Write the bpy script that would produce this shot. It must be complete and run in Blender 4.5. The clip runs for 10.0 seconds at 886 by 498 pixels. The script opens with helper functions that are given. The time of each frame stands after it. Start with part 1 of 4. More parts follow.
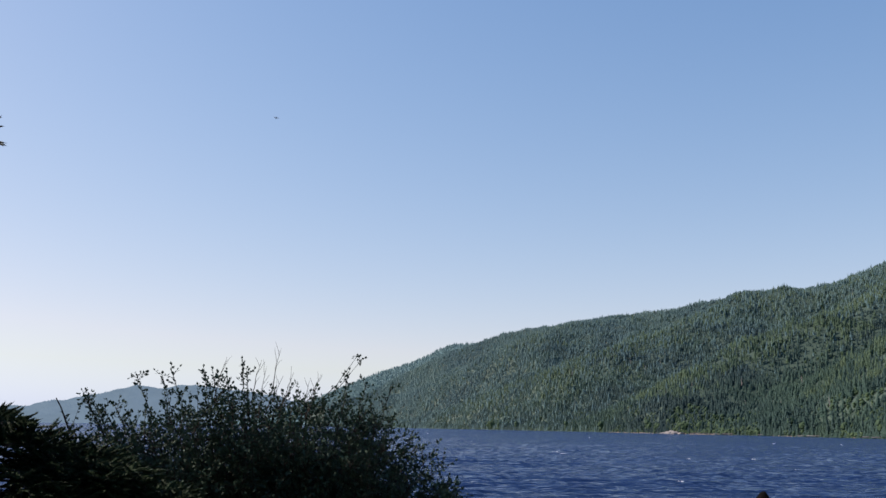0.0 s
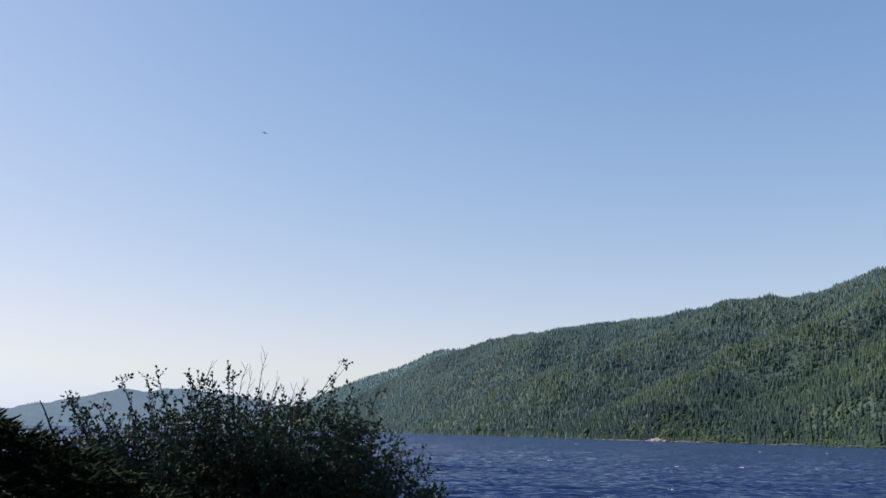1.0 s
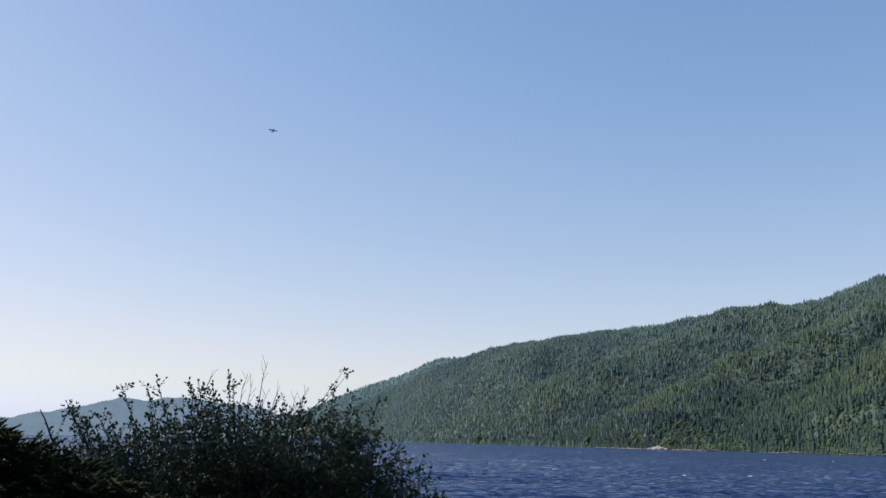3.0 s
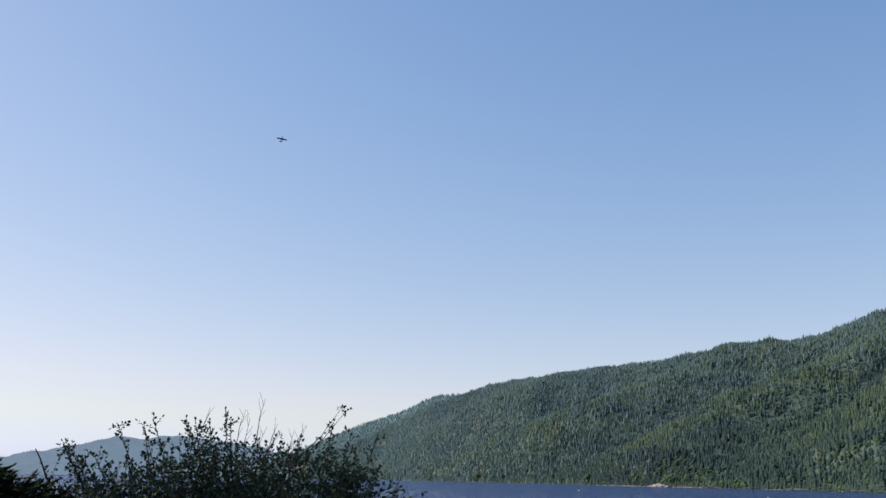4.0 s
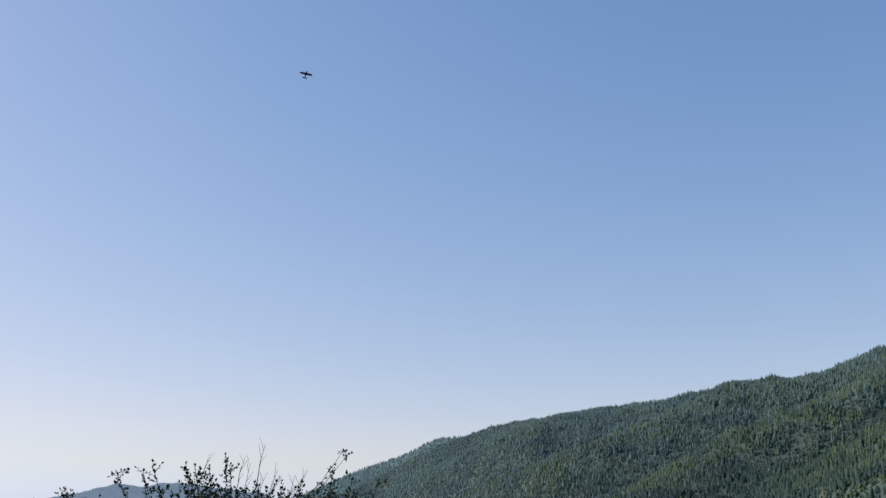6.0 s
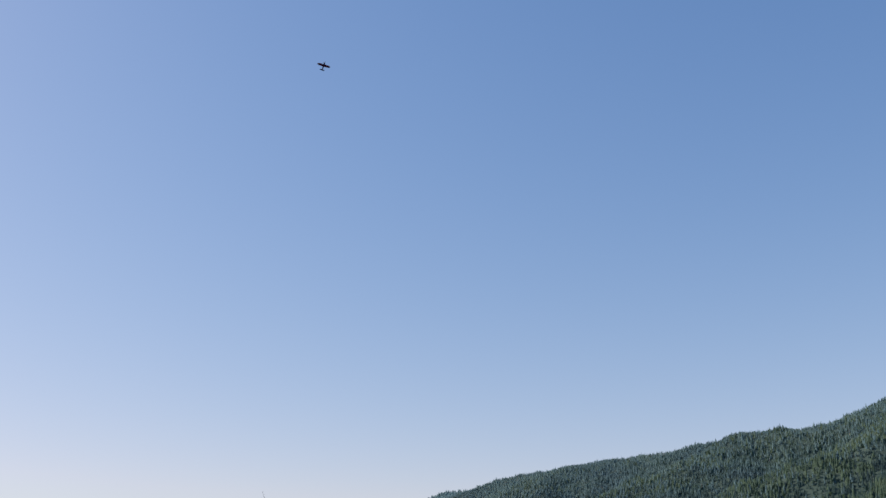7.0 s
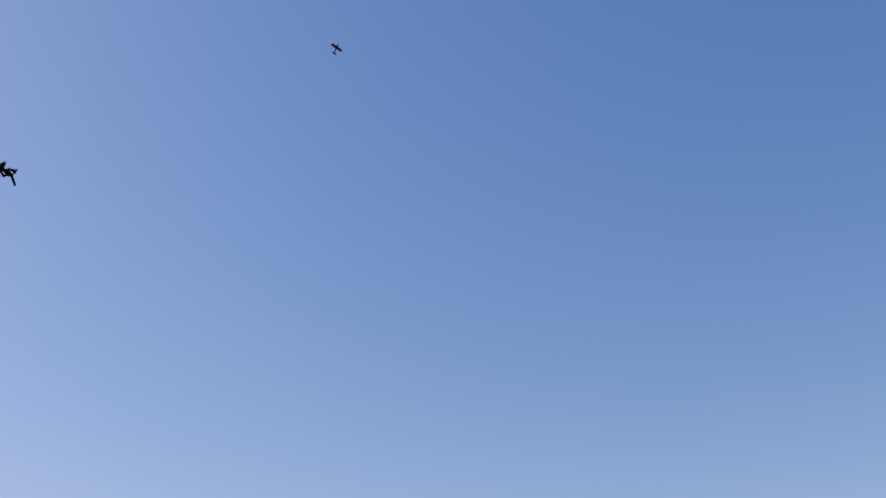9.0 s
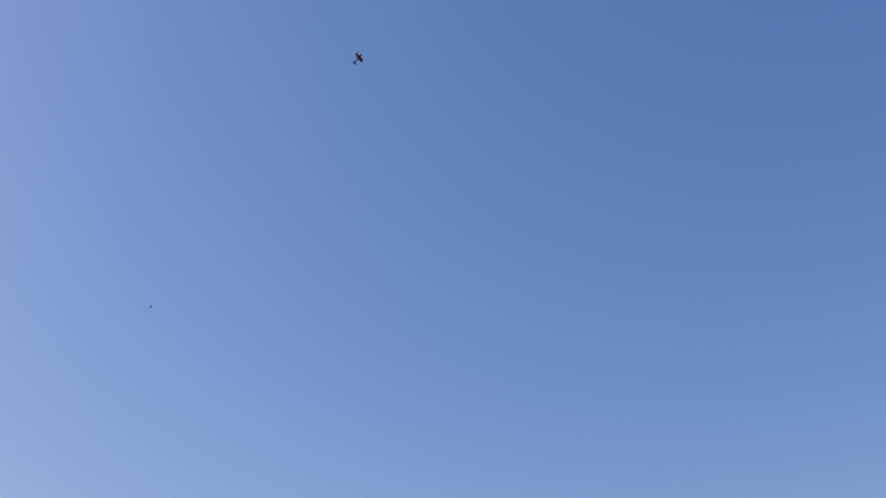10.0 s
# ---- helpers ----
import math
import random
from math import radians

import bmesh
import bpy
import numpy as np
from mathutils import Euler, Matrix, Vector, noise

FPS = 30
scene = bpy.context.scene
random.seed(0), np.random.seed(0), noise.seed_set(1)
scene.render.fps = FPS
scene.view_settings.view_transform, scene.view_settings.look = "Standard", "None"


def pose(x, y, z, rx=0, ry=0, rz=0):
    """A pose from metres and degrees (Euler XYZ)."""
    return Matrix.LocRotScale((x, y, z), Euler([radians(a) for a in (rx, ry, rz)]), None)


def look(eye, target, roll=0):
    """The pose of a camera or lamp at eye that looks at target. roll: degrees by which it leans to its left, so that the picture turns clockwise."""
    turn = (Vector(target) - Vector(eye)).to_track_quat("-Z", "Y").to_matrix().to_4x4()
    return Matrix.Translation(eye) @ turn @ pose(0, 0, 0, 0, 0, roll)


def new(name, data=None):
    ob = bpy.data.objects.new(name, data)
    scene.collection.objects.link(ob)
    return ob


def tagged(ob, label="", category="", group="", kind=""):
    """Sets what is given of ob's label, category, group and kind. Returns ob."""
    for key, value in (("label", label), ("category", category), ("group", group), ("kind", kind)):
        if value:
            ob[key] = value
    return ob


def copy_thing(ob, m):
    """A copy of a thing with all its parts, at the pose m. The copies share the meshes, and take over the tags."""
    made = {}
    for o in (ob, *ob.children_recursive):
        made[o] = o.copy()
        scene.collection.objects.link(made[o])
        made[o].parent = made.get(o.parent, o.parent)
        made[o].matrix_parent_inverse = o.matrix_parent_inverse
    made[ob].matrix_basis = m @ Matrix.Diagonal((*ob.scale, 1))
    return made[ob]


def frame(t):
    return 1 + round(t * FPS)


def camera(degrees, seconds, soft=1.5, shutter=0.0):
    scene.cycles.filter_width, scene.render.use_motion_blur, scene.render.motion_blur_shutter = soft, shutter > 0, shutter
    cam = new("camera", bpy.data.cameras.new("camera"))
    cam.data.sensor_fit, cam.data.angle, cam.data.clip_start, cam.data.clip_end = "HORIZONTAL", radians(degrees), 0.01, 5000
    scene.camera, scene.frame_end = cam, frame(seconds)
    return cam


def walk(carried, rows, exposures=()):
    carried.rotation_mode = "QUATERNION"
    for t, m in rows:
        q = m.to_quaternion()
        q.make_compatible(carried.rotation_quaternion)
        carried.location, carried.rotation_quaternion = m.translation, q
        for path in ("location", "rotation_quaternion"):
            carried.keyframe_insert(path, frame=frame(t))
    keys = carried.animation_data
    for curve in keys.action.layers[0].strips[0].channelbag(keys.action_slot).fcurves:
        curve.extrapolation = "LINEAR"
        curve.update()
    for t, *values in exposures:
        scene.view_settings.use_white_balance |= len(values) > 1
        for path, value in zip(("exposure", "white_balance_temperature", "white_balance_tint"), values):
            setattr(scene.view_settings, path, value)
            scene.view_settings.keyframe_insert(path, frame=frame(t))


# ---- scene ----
EYE = (0.0, 0.0, 6.0)          # eye above the lake's level, on the bank
cam = camera(50.0, 10.0, soft=1.5)
# seconds, turn to the left, tilt up, lean
CAM_ROWS = [
    (0.0, 0.000, 10.546, -0.650),
    (0.5, 0.113, 10.531, -0.565),
    (1.0, -0.839, 10.890, -1.081),
    (1.5, -0.772, 10.747, -1.064),
    (2.0, -0.922, 10.971, -1.158),
    (3.5, -0.750, 12.198, -0.878),
    (4.0, -0.860, 13.580, -0.779),
    (4.5, -1.151, 14.241, -0.458),
    (5.0, -1.603, 14.570, -0.467),
    (6.5, -0.389, 17.445, 0.108),
    (7.0, -0.413, 19.165, 0.099),
    (7.5, -0.933, 20.724, -0.116),
    (8.0, -1.458, 22.075, -0.219),
    (8.5, -1.732, 24.340, 1.289),
    (8.8, -1.873, 26.129, 2.004),
    (9.0, -1.550, 27.750, 2.050),
    (9.2, -1.750, 29.200, 2.100),
    (9.5, -1.800, 31.000, 2.200),
    (10.0, -1.900, 33.500, 2.400),
]
walk(cam, [(t, pose(*EYE, 90 + p, r, y)) for t, y, p, r in CAM_ROWS],
     exposures=[(0.0, 0.63, 6850, 27), (5.0, 0.65, 6830, 27), (6.4, 0.47, 6720, 28), (7.0, 0.44, 6640, 28), (8.5, 0.34, 6450, 30), (10.0, 0.28, 6280, 32)])

# ---------------------------------------------------------------- light
SUN_AZ, SUN_EL = -77.0, 36.0   # degrees, clockwise from straight ahead
world = bpy.data.worlds.new("sky")
scene.world = world
world.use_nodes = True
wn = world.node_tree.nodes
sky = wn.new("ShaderNodeTexSky")
sky.sky_type = "NISHITA"
sky.sun_disc = False
sky.sun_elevation = radians(SUN_EL)
sky.sun_rotation = radians(SUN_AZ % 360)
sky.altitude = 100.0
sky.air_density, sky.dust_density, sky.ozone_density = 1.0, 0.7, 3.2
wn["Background"].inputs["Strength"].default_value = 0.14
# lake haze: the low sky never turns yellow, its blue keeps above its red
split, join = wn.new("ShaderNodeSeparateColor"), wn.new("ShaderNodeCombineColor")
more, most = wn.new("ShaderNodeMath"), wn.new("ShaderNodeMath")
more.operation, most.operation = "MULTIPLY", "MAXIMUM"
more.inputs[1].default_value = 1.09
wl = world.node_tree.links
# bright low sky thickens towards white
gain, thick, over = wn.new("ShaderNodeVectorMath"), wn.new("ShaderNodeVectorMath"), wn.new("ShaderNodeVectorMath")
gain.operation, thick.operation, over.operation = "SCALE", "MULTIPLY_ADD", "DIVIDE"
gain.inputs["Scale"].default_value = 1.40
thick.inputs[1].default_value, thick.inputs[2].default_value = (0.20,) * 3, (1.0,) * 3
wl.new(sky.outputs["Color"], gain.inputs[0])
wl.new(sky.outputs["Color"], thick.inputs[0])
wl.new(gain.outputs[0], over.inputs[0])
wl.new(thick.outputs[0], over.inputs[1])
wl.new(over.outputs[0], split.inputs["Color"])
least, cool = wn.new("ShaderNodeMath"), wn.new("ShaderNodeMath")
least.operation, cool.operation = "MINIMUM", "MULTIPLY"
cool.inputs[1].default_value = 0.86
wl.new(split.outputs["Green"], cool.inputs[0])
wl.new(split.outputs["Red"], least.inputs[0])
wl.new(cool.outputs[0], least.inputs[1])
wl.new(least.outputs[0], join.inputs["Red"])
wl.new(split.outputs["Green"], join.inputs["Green"])
wl.new(split.outputs["Red"], more.inputs[0])
wl.new(more.outputs[0], most.inputs[0])
wl.new(split.outputs["Blue"], most.inputs[1])
wl.new(most.outputs[0], join.inputs["Blue"])
depth = wn.new("ShaderNodeHueSaturation")
depth.inputs["Saturation"].default_value = 1.30
wl.new(join.outputs["Color"], depth.inputs["Color"])
wl.new(depth.outputs["Color"], wn["Background"].inputs["Color"])

sun_data = bpy.data.lights.new("sun", "SUN")
sun_data.energy, sun_data.angle, sun_data.color = 3.7, radians(0.5), (1.0, 0.94, 0.84)
sun = new("sun", sun_data)
sa, se = radians(SUN_AZ), radians(SUN_EL)
sun.matrix_world = look((math.sin(sa) * 50, math.cos(sa) * 50, math.tan(se) * 50 + 6), (0, 0, 6))


# ---------------------------------------------------------------- materials
def material(name, rough=0.8):
    m = bpy.data.materials.new(name)
    m.use_nodes = True
    b = m.node_tree.nodes["Principled BSDF"]
    b.inputs["Roughness"].default_value = rough
    return m, m.node_tree.nodes, m.node_tree.links, b


def ramp(nodes, stops):
    r = nodes.new("ShaderNodeValToRGB")
    while len(r.color_ramp.elements) < len(stops):
        r.color_ramp.elements.new(0.5)
    for e, (p, c) in zip(r.color_ramp.elements, stops):
        e.position, e.color = p, (*c, 1)
    return r


def noisy(name, stops, scale, rough=0.85, bump=0.3, detail=6.0, gloss=0.5, dist=0.02):
    """Colour from fine noise over coarse noise, with relief."""
    m, n, l, b = material(name, rough)
    b.inputs["Specular IOR Level"].default_value = gloss
    co = n.new("ShaderNodeTexCoord")
    t1, t2 = n.new("ShaderNodeTexNoise"), n.new("ShaderNodeTexNoise")
    t1.inputs["Scale"].default_value, t1.inputs["Detail"].default_value = scale, detail
    t2.inputs["Scale"].default_value, t2.inputs["Detail"].default_value = scale * 0.17, 3.0
    mix = n.new("ShaderNodeMath")
    mix.operation = "MULTIPLY_ADD"
    mix.inputs[1].default_value, mix.inputs[2].default_value = 0.5, 0.0
    add = n.new("ShaderNodeMath")
    add.operation = "MULTIPLY_ADD"
    add.inputs[1].default_value = 0.5
    l.new(co.outputs["Object"], t1.inputs["Vector"])
    l.new(co.outputs["Object"], t2.inputs["Vector"])
    l.new(t1.outputs["Fac"], mix.inputs[0])
    l.new(t2.outputs["Fac"], add.inputs[0])
    l.new(mix.outputs[0], add.inputs[2])
    r = ramp(n, stops)
    l.new(add.outputs[0], r.inputs["Fac"])
    l.new(r.outputs["Color"], b.inputs["Base Color"])
    if bump:
        bp = n.new("ShaderNodeBump")
        bp.inputs["Strength"].default_value, bp.inputs["Distance"].default_value = bump, dist
        l.new(t1.outputs["Fac"], bp.inputs["Height"])
        l.new(bp.outputs["Normal"], b.inputs["Normal"])
    return m


def foliage(name, stops, patch_scale=0.004, patch=0.5, rough=0.75, through_light=0.0, gloss=0.25):
    """Leaves: each island its own tone, over large patches of lighter and darker growth."""
    m, n, l, b = material(name, rough)
    b.inputs["Specular IOR Level"].default_value = gloss
    geo, co, tex = n.new("ShaderNodeNewGeometry"), n.new("ShaderNodeTexCoord"), n.new("ShaderNodeTexNoise")
    tex.inputs["Scale"].default_value, tex.inputs["Detail"].default_value = patch_scale, 4.0
    l.new(co.outputs["Object"], tex.inputs["Vector"])
    sub = n.new("ShaderNodeMapRange")
    sub.inputs["From Min"].default_value, sub.inputs["From Max"].default_value = 0.3, 0.7
    l.new(tex.outputs["Fac"], sub.inputs["Value"])
    mix = n.new("ShaderNodeMix")
    mix.inputs["Factor"].default_value = patch
    l.new(geo.outputs["Random Per Island"], mix.inputs["A"])
    l.new(sub.outputs["Result"], mix.inputs["B"])
    r = ramp(n, stops)
    l.new(mix.outputs["Result"], r.inputs["Fac"])
    l.new(r.outputs["Color"], b.inputs["Base Color"])
    if through_light:
        tr, ms = n.new("ShaderNodeBsdfTranslucent"), n.new("ShaderNodeMixShader")
        l.new(r.outputs["Color"], tr.inputs["Color"])
        ms.inputs["Fac"].default_value = through_light
        l.new(b.outputs["BSDF"], ms.inputs[1])
        l.new(tr.outputs["BSDF"], ms.inputs[2])
        l.new(ms.outputs["Shader"], n["Material Output"].inputs["Surface"])
    return m


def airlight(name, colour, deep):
    """Far-land backdrop: haze of kilometres of lit air put into a faint glow."""
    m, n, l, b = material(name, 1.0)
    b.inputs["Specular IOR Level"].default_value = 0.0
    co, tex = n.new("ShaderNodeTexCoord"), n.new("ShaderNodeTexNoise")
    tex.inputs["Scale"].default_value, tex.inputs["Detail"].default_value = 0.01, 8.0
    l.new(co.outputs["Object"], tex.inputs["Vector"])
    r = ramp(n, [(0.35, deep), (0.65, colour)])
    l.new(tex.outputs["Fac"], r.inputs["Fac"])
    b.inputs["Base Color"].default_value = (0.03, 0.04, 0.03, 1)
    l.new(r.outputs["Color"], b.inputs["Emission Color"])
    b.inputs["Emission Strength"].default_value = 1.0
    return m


def water_material():
    m, n, l, b = material("lake_water", 0.06)
    b.inputs["IOR"].default_value = 1.333
    b.inputs["Base Color"].default_value = (0.009, 0.028, 0.088, 1)
    co, bp = n.new("ShaderNodeTexCoord"), n.new("ShaderNodeBump")
    mp = n.new("ShaderNodeMapping")
    mp.inputs["Scale"].default_value = (0.33, 1.0, 1.0)
    t1, t2 = n.new("ShaderNodeTexNoise"), n.new("ShaderNodeTexNoise")
    t1.inputs["Scale"].default_value, t1.inputs["Detail"].default_value = 0.9, 5.0
    t2.inputs["Scale"].default_value, t2.inputs["Detail"].default_value = 3.6, 4.0
    l.new(co.outputs["Object"], mp.inputs["Vector"])
    for t in (t1, t2):
        l.new(mp.outputs["Vector"], t.inputs["Vector"])
    add = n.new("ShaderNodeMath")
    add.operation = "MULTIPLY_ADD"
    add.inputs[1].default_value = 0.25
    l.new(t2.outputs["Fac"], add.inputs[0])
    l.new(t1.outputs["Fac"], add.inputs[2])
    bp.inputs["Strength"].default_value, bp.inputs["Distance"].default_value = 1.0, 0.45
    l.new(add.outputs[0], bp.inputs["Height"])
    # fine chop: small facets tilted every way
    t3, cut, tilt, both, unit = (n.new("ShaderNodeTexNoise"), *(n.new("ShaderNodeVectorMath") for _ in range(4)))
    t3.inputs["Scale"].default_value, t3.inputs["Detail"].default_value = 2.4, 5.0
    l.new(mp.outputs["Vector"], t3.inputs["Vector"])
    cut.operation, tilt.operation, both.operation, unit.operation = "SUBTRACT", "MULTIPLY", "ADD", "NORMALIZE"
    cut.inputs[1].default_value = (0.5, 0.63, 0.5)
    tilt.inputs[1].default_value = (0.9, 2.0, 0.0)
    l.new(t3.outputs["Color"], cut.inputs[0])
    l.new(cut.outputs[0], tilt.inputs[0])
    l.new(tilt.outputs[0], both.inputs[0])
    l.new(bp.outputs["Normal"], both.inputs[1])
    l.new(both.outputs[0], unit.inputs[0])
    l.new(unit.outputs[0], b.inputs["Normal"])
    return m


WATER = water_material()
CONIFER = foliage("conifer_forest", [(0.12, (0.042, 0.088, 0.088)), (0.4, (0.050, 0.104, 0.094)), (0.65, (0.060, 0.124, 0.096)),
                                     (0.9, (0.080, 0.144, 0.094))], 0.0065, 0.86, through_light=0.5)
# sunlight on the spurs is put into this lighter, yellower green
SUNLIT_CREST = foliage("sunlit_crest_conifers", [(0.1, (0.076, 0.140, 0.092)), (0.5, (0.098, 0.166, 0.098)), (0.9, (0.124, 0.190, 0.106))], 0.0065, 0.82, through_light=0.5)
# the haze over distant trees is put into this pale blue-green
HAZED_CONIFER = foliage("hazed_conifer_forest", [(0.12, (0.106, 0.202, 0.216)), (0.5, (0.130, 0.236, 0.232)), (0.9, (0.152, 0.258, 0.238))], 0.0065, 0.88, through_light=0.5)
# far ridge: its blue-green base colour holds the haze before it
HAZED_FAR_CONIFER = foliage("hazed_far_conifers", [(0.0, (0.098, 0.192, 0.196)), (1.0, (0.118, 0.220, 0.214))], through_light=0.2)
# hills and woods emit this blue in place of real haze
FAR_AIR = airlight("far_hill_glow", (0.088, 0.148, 0.205), (0.076, 0.130, 0.182))
BROADLEAF = foliage("broadleaf", [(0.0, (0.050, 0.098, 0.056)), (0.6, (0.066, 0.122, 0.060)), (1.0, (0.090, 0.148, 0.066))], through_light=0.3)
SNAG = noisy("bleached_wood", [(0.3, (0.13, 0.125, 0.115)), (0.7, (0.26, 0.25, 0.235))], 3.0)
LEAF = foliage("bush_leaf", [(0.0, (0.028, 0.058, 0.042)), (0.6, (0.046, 0.092, 0.060)), (1.0, (0.074, 0.122, 0.075))], 3.0, 0.3, 0.65, 0.08, 0.12)
NEEDLE = foliage("fir_needle", [(0.0, (0.016, 0.036, 0.020)), (0.7, (0.030, 0.060, 0.028)), (1.0, (0.046, 0.080, 0.034))], 4.0, 0.4, 0.6, 0.0, 0.12)
BARK = noisy("bark", [(0.3, (0.014, 0.012, 0.010)), (0.7, (0.045, 0.036, 0.030))], 22.0, 0.9, 0.6)
TWIG = noisy("dry_twig", [(0.3, (0.016, 0.013, 0.011)), (0.7, (0.045, 0.036, 0.030))], 40.0, gloss=0.2)
# near-black colour paints in the tree shade that the stump stands in
SHADED_WOOD = noisy("shaded_driftwood", [(0.3, (0.002, 0.002, 0.002)), (0.7, (0.008, 0.007, 0.006))], 9.0, 0.9, 0.8, 8.0, 0.05, dist=0.05)
PALE_ROCK = noisy("pale_shore_rock", [(0.3, (0.16, 0.155, 0.145)), (0.7, (0.30, 0.29, 0.275))], 0.4, 0.9, 0.5, dist=0.4)
BEACH = noisy("shore_gravel", [(0.3, (0.16, 0.13, 0.10)), (0.7, (0.34, 0.29, 0.23))], 0.3, 0.9, 0.4, dist=0.2)
RED_PAINT = noisy("red_paint", [(0.3, (0.18, 0.020, 0.036)), (0.7, (0.22, 0.028, 0.042))], 2.0, 0.55, 0.0, gloss=0.15)
WHITE_PAINT = noisy("white_paint", [(0.3, (0.74, 0.74, 0.73)), (0.7, (0.82, 0.82, 0.80))], 2.0, 0.35, 0.0)
BLUE_PAINT = noisy("dark_blue_paint", [(0.3, (0.015, 0.02, 0.05)), (0.7, (0.025, 0.03, 0.07))], 2.0, 0.55, 0.0, gloss=0.15)
CANOPY = noisy("tinted_canopy", [(0.3, (0.01, 0.012, 0.015)), (0.7, (0.02, 0.022, 0.026))], 2.0, 0.05, 0.0)
FLY_BODY = noisy("fly_body", [(0.3, (0.006, 0.006, 0.007)), (0.7, (0.02, 0.02, 0.02))], 900.0, 0.6, 0.2, gloss=0.1, dist=0.0003)
FOAM = noisy("foam", [(0.3, (0.60, 0.62, 0.64)), (0.7, (0.85, 0.86, 0.87))], 6.0, 0.8, 0.5)


def wing_film():
    m, n, l, b = material("insect_wing", 0.3)
    b.inputs["Base Color"].default_value = (0.10, 0.10, 0.11, 1)
    b.inputs["Alpha"].default_value = 0.35
    return m


WING_FILM = wing_film()
SOIL = noisy("forest_soil", [(0.3, (0.035, 0.028, 0.018)), (0.7, (0.08, 0.07, 0.045))], 1.2)
HILL_SOIL = noisy("undergrowth", [(0.3, (0.026, 0.058, 0.042)), (0.7, (0.044, 0.080, 0.052))], 0.05)


# ---------------------------------------------------------------- helpers of this scene
def mesh_object(name, verts, faces, mat, parent=None, smooth=False):
    me = bpy.data.meshes.new(name)
    v = np.asarray(verts, dtype=np.float32).reshape(-1, 3)
    f = np.asarray(faces, dtype=np.int32)
    k = f.shape[1]
    me.vertices.add(len(v))
    me.vertices.foreach_set("co", v.ravel())
    me.loops.add(f.size)
    me.loops.foreach_set("vertex_index", f.ravel())
    me.polygons.add(len(f))
    me.polygons.foreach_set("loop_start", np.arange(0, f.size, k, dtype=np.int32))
    me.polygons.foreach_set("use_smooth", np.full(len(f), smooth))
    me.update(calc_edges=True)
    me.validate()
    me.materials.append(mat)
    ob = new(name, me)
    ob.parent = parent
    return ob


def part(name, bm, mat, parent=None, label="", smooth=False):
    me = bpy.data.meshes.new(name)
    for f in bm.faces:
        f.smooth = smooth
    bm.to_mesh(me)
    bm.free()
    me.materials.append(mat)
    ob = new(name, me)
    ob.parent = parent
    return tagged(ob, label) if label else ob


def grid_faces(rows, cols):
    i = np.arange((rows - 1) * (cols - 1))
    a = i // (cols - 1) * cols + i % (cols - 1)
    return np.stack([a, a + 1, a + cols + 1, a + cols], 1)


def polar(az, r):
    a = np.radians(az)
    return np.sin(a) * r, np.cos(a) * r


def ripple(x, y, size, seed, octaves=4):
    """Smooth uneven relief between about -1 and 1."""
    g = np.random.default_rng(seed)
    z, amp, tot = np.zeros_like(x, dtype=float), 1.0, 0.0
    for o in range(octaves):
        for _ in range(4):
            a, p = g.uniform(0, 6.283), g.uniform(0, 6.283)
            k = 6.283 / size * 2 ** o * g.uniform(0.7, 1.3)
            z += amp * np.sin(k * (x * math.cos(a) + y * math.sin(a)) + p)
        tot += amp * 2.0
        amp *= 0.5
    return z / tot


# ---------------------------------------------------------------- lake
def wave_height(x, y):
    g = np.random.default_rng(5)
    z = np.zeros_like(x)
    for i in range(48):
        length = 0.9 * (6.0 / 0.9) ** g.uniform(0, 1)
        a = radians(g.normal(96, 13))
        k = 6.283 / length
        s = np.sin(k * (x * math.cos(a) + y * math.sin(a)) + g.uniform(0, 6.283))
        z += length ** 0.85 * 0.0122 * (np.exp(0.8 * s) - 1.15)
    return z * (0.75 + 0.35 * ripple(x, y, 60, 8, 2))


def lake():
    az = np.concatenate([np.arange(-180, -36, 8.0), np.arange(-36, 36, 0.28), np.arange(36, 180.1, 8.0)])
    r = np.concatenate([[12.0], np.linspace(26, 70, 30), 70.3 * (500 / 70.3) ** np.linspace(0, 1, 460),
                        505 * (4900 / 505) ** np.linspace(0, 1, 80)])
    A, Rr = np.meshgrid(az, r)
    x, y = polar(A, Rr)
    fade = np.interp(Rr, [0, 100, 280, 700, 2000], [1, 1, 0.75, 0.4, 0.15]) * np.clip((40 - np.abs(A)) / 6, 0, 1) * np.clip((4000 - Rr) / 2000, 0, 1)
    z = wave_height(x, y) * fade
    ob = mesh_object("water", np.stack([x, y, z], -1), grid_faces(len(r), len(az)), WATER, smooth=True)
    tagged(ob, "wind-ruffled dark blue lake with small breaking waves", "lake", kind="structure")
    return ob


# ---------------------------------------------------------------- land
def ground():
    az = np.arange(-180, 180.1, 3.0)
    r = np.concatenate([np.arange(0, 46, 1.0), [60, 100, 300, 1000, 2500, 4900]])
    A, Rr = np.meshgrid(az, r)
    x, y = polar(A, Rr)
    ahead = np.clip(y, -60, None)
    bank = 4.35 - np.clip((ahead - 9) / 22, 0, 1) ** 1.3 * 6.5
    bank = np.where(Rr > 50, np.where(y > 0, -2.2, 4.0), bank)
    z = bank + 0.10 * ripple(x, y, 5, 3) * (Rr < 50)
    ob = mesh_object("ground", np.stack([x, y, z], -1), grid_faces(len(r), len(az)), SOIL, smooth=True)
    tagged(ob, "brown forest soil of a bank falling to the lake", "ground", kind="structure")


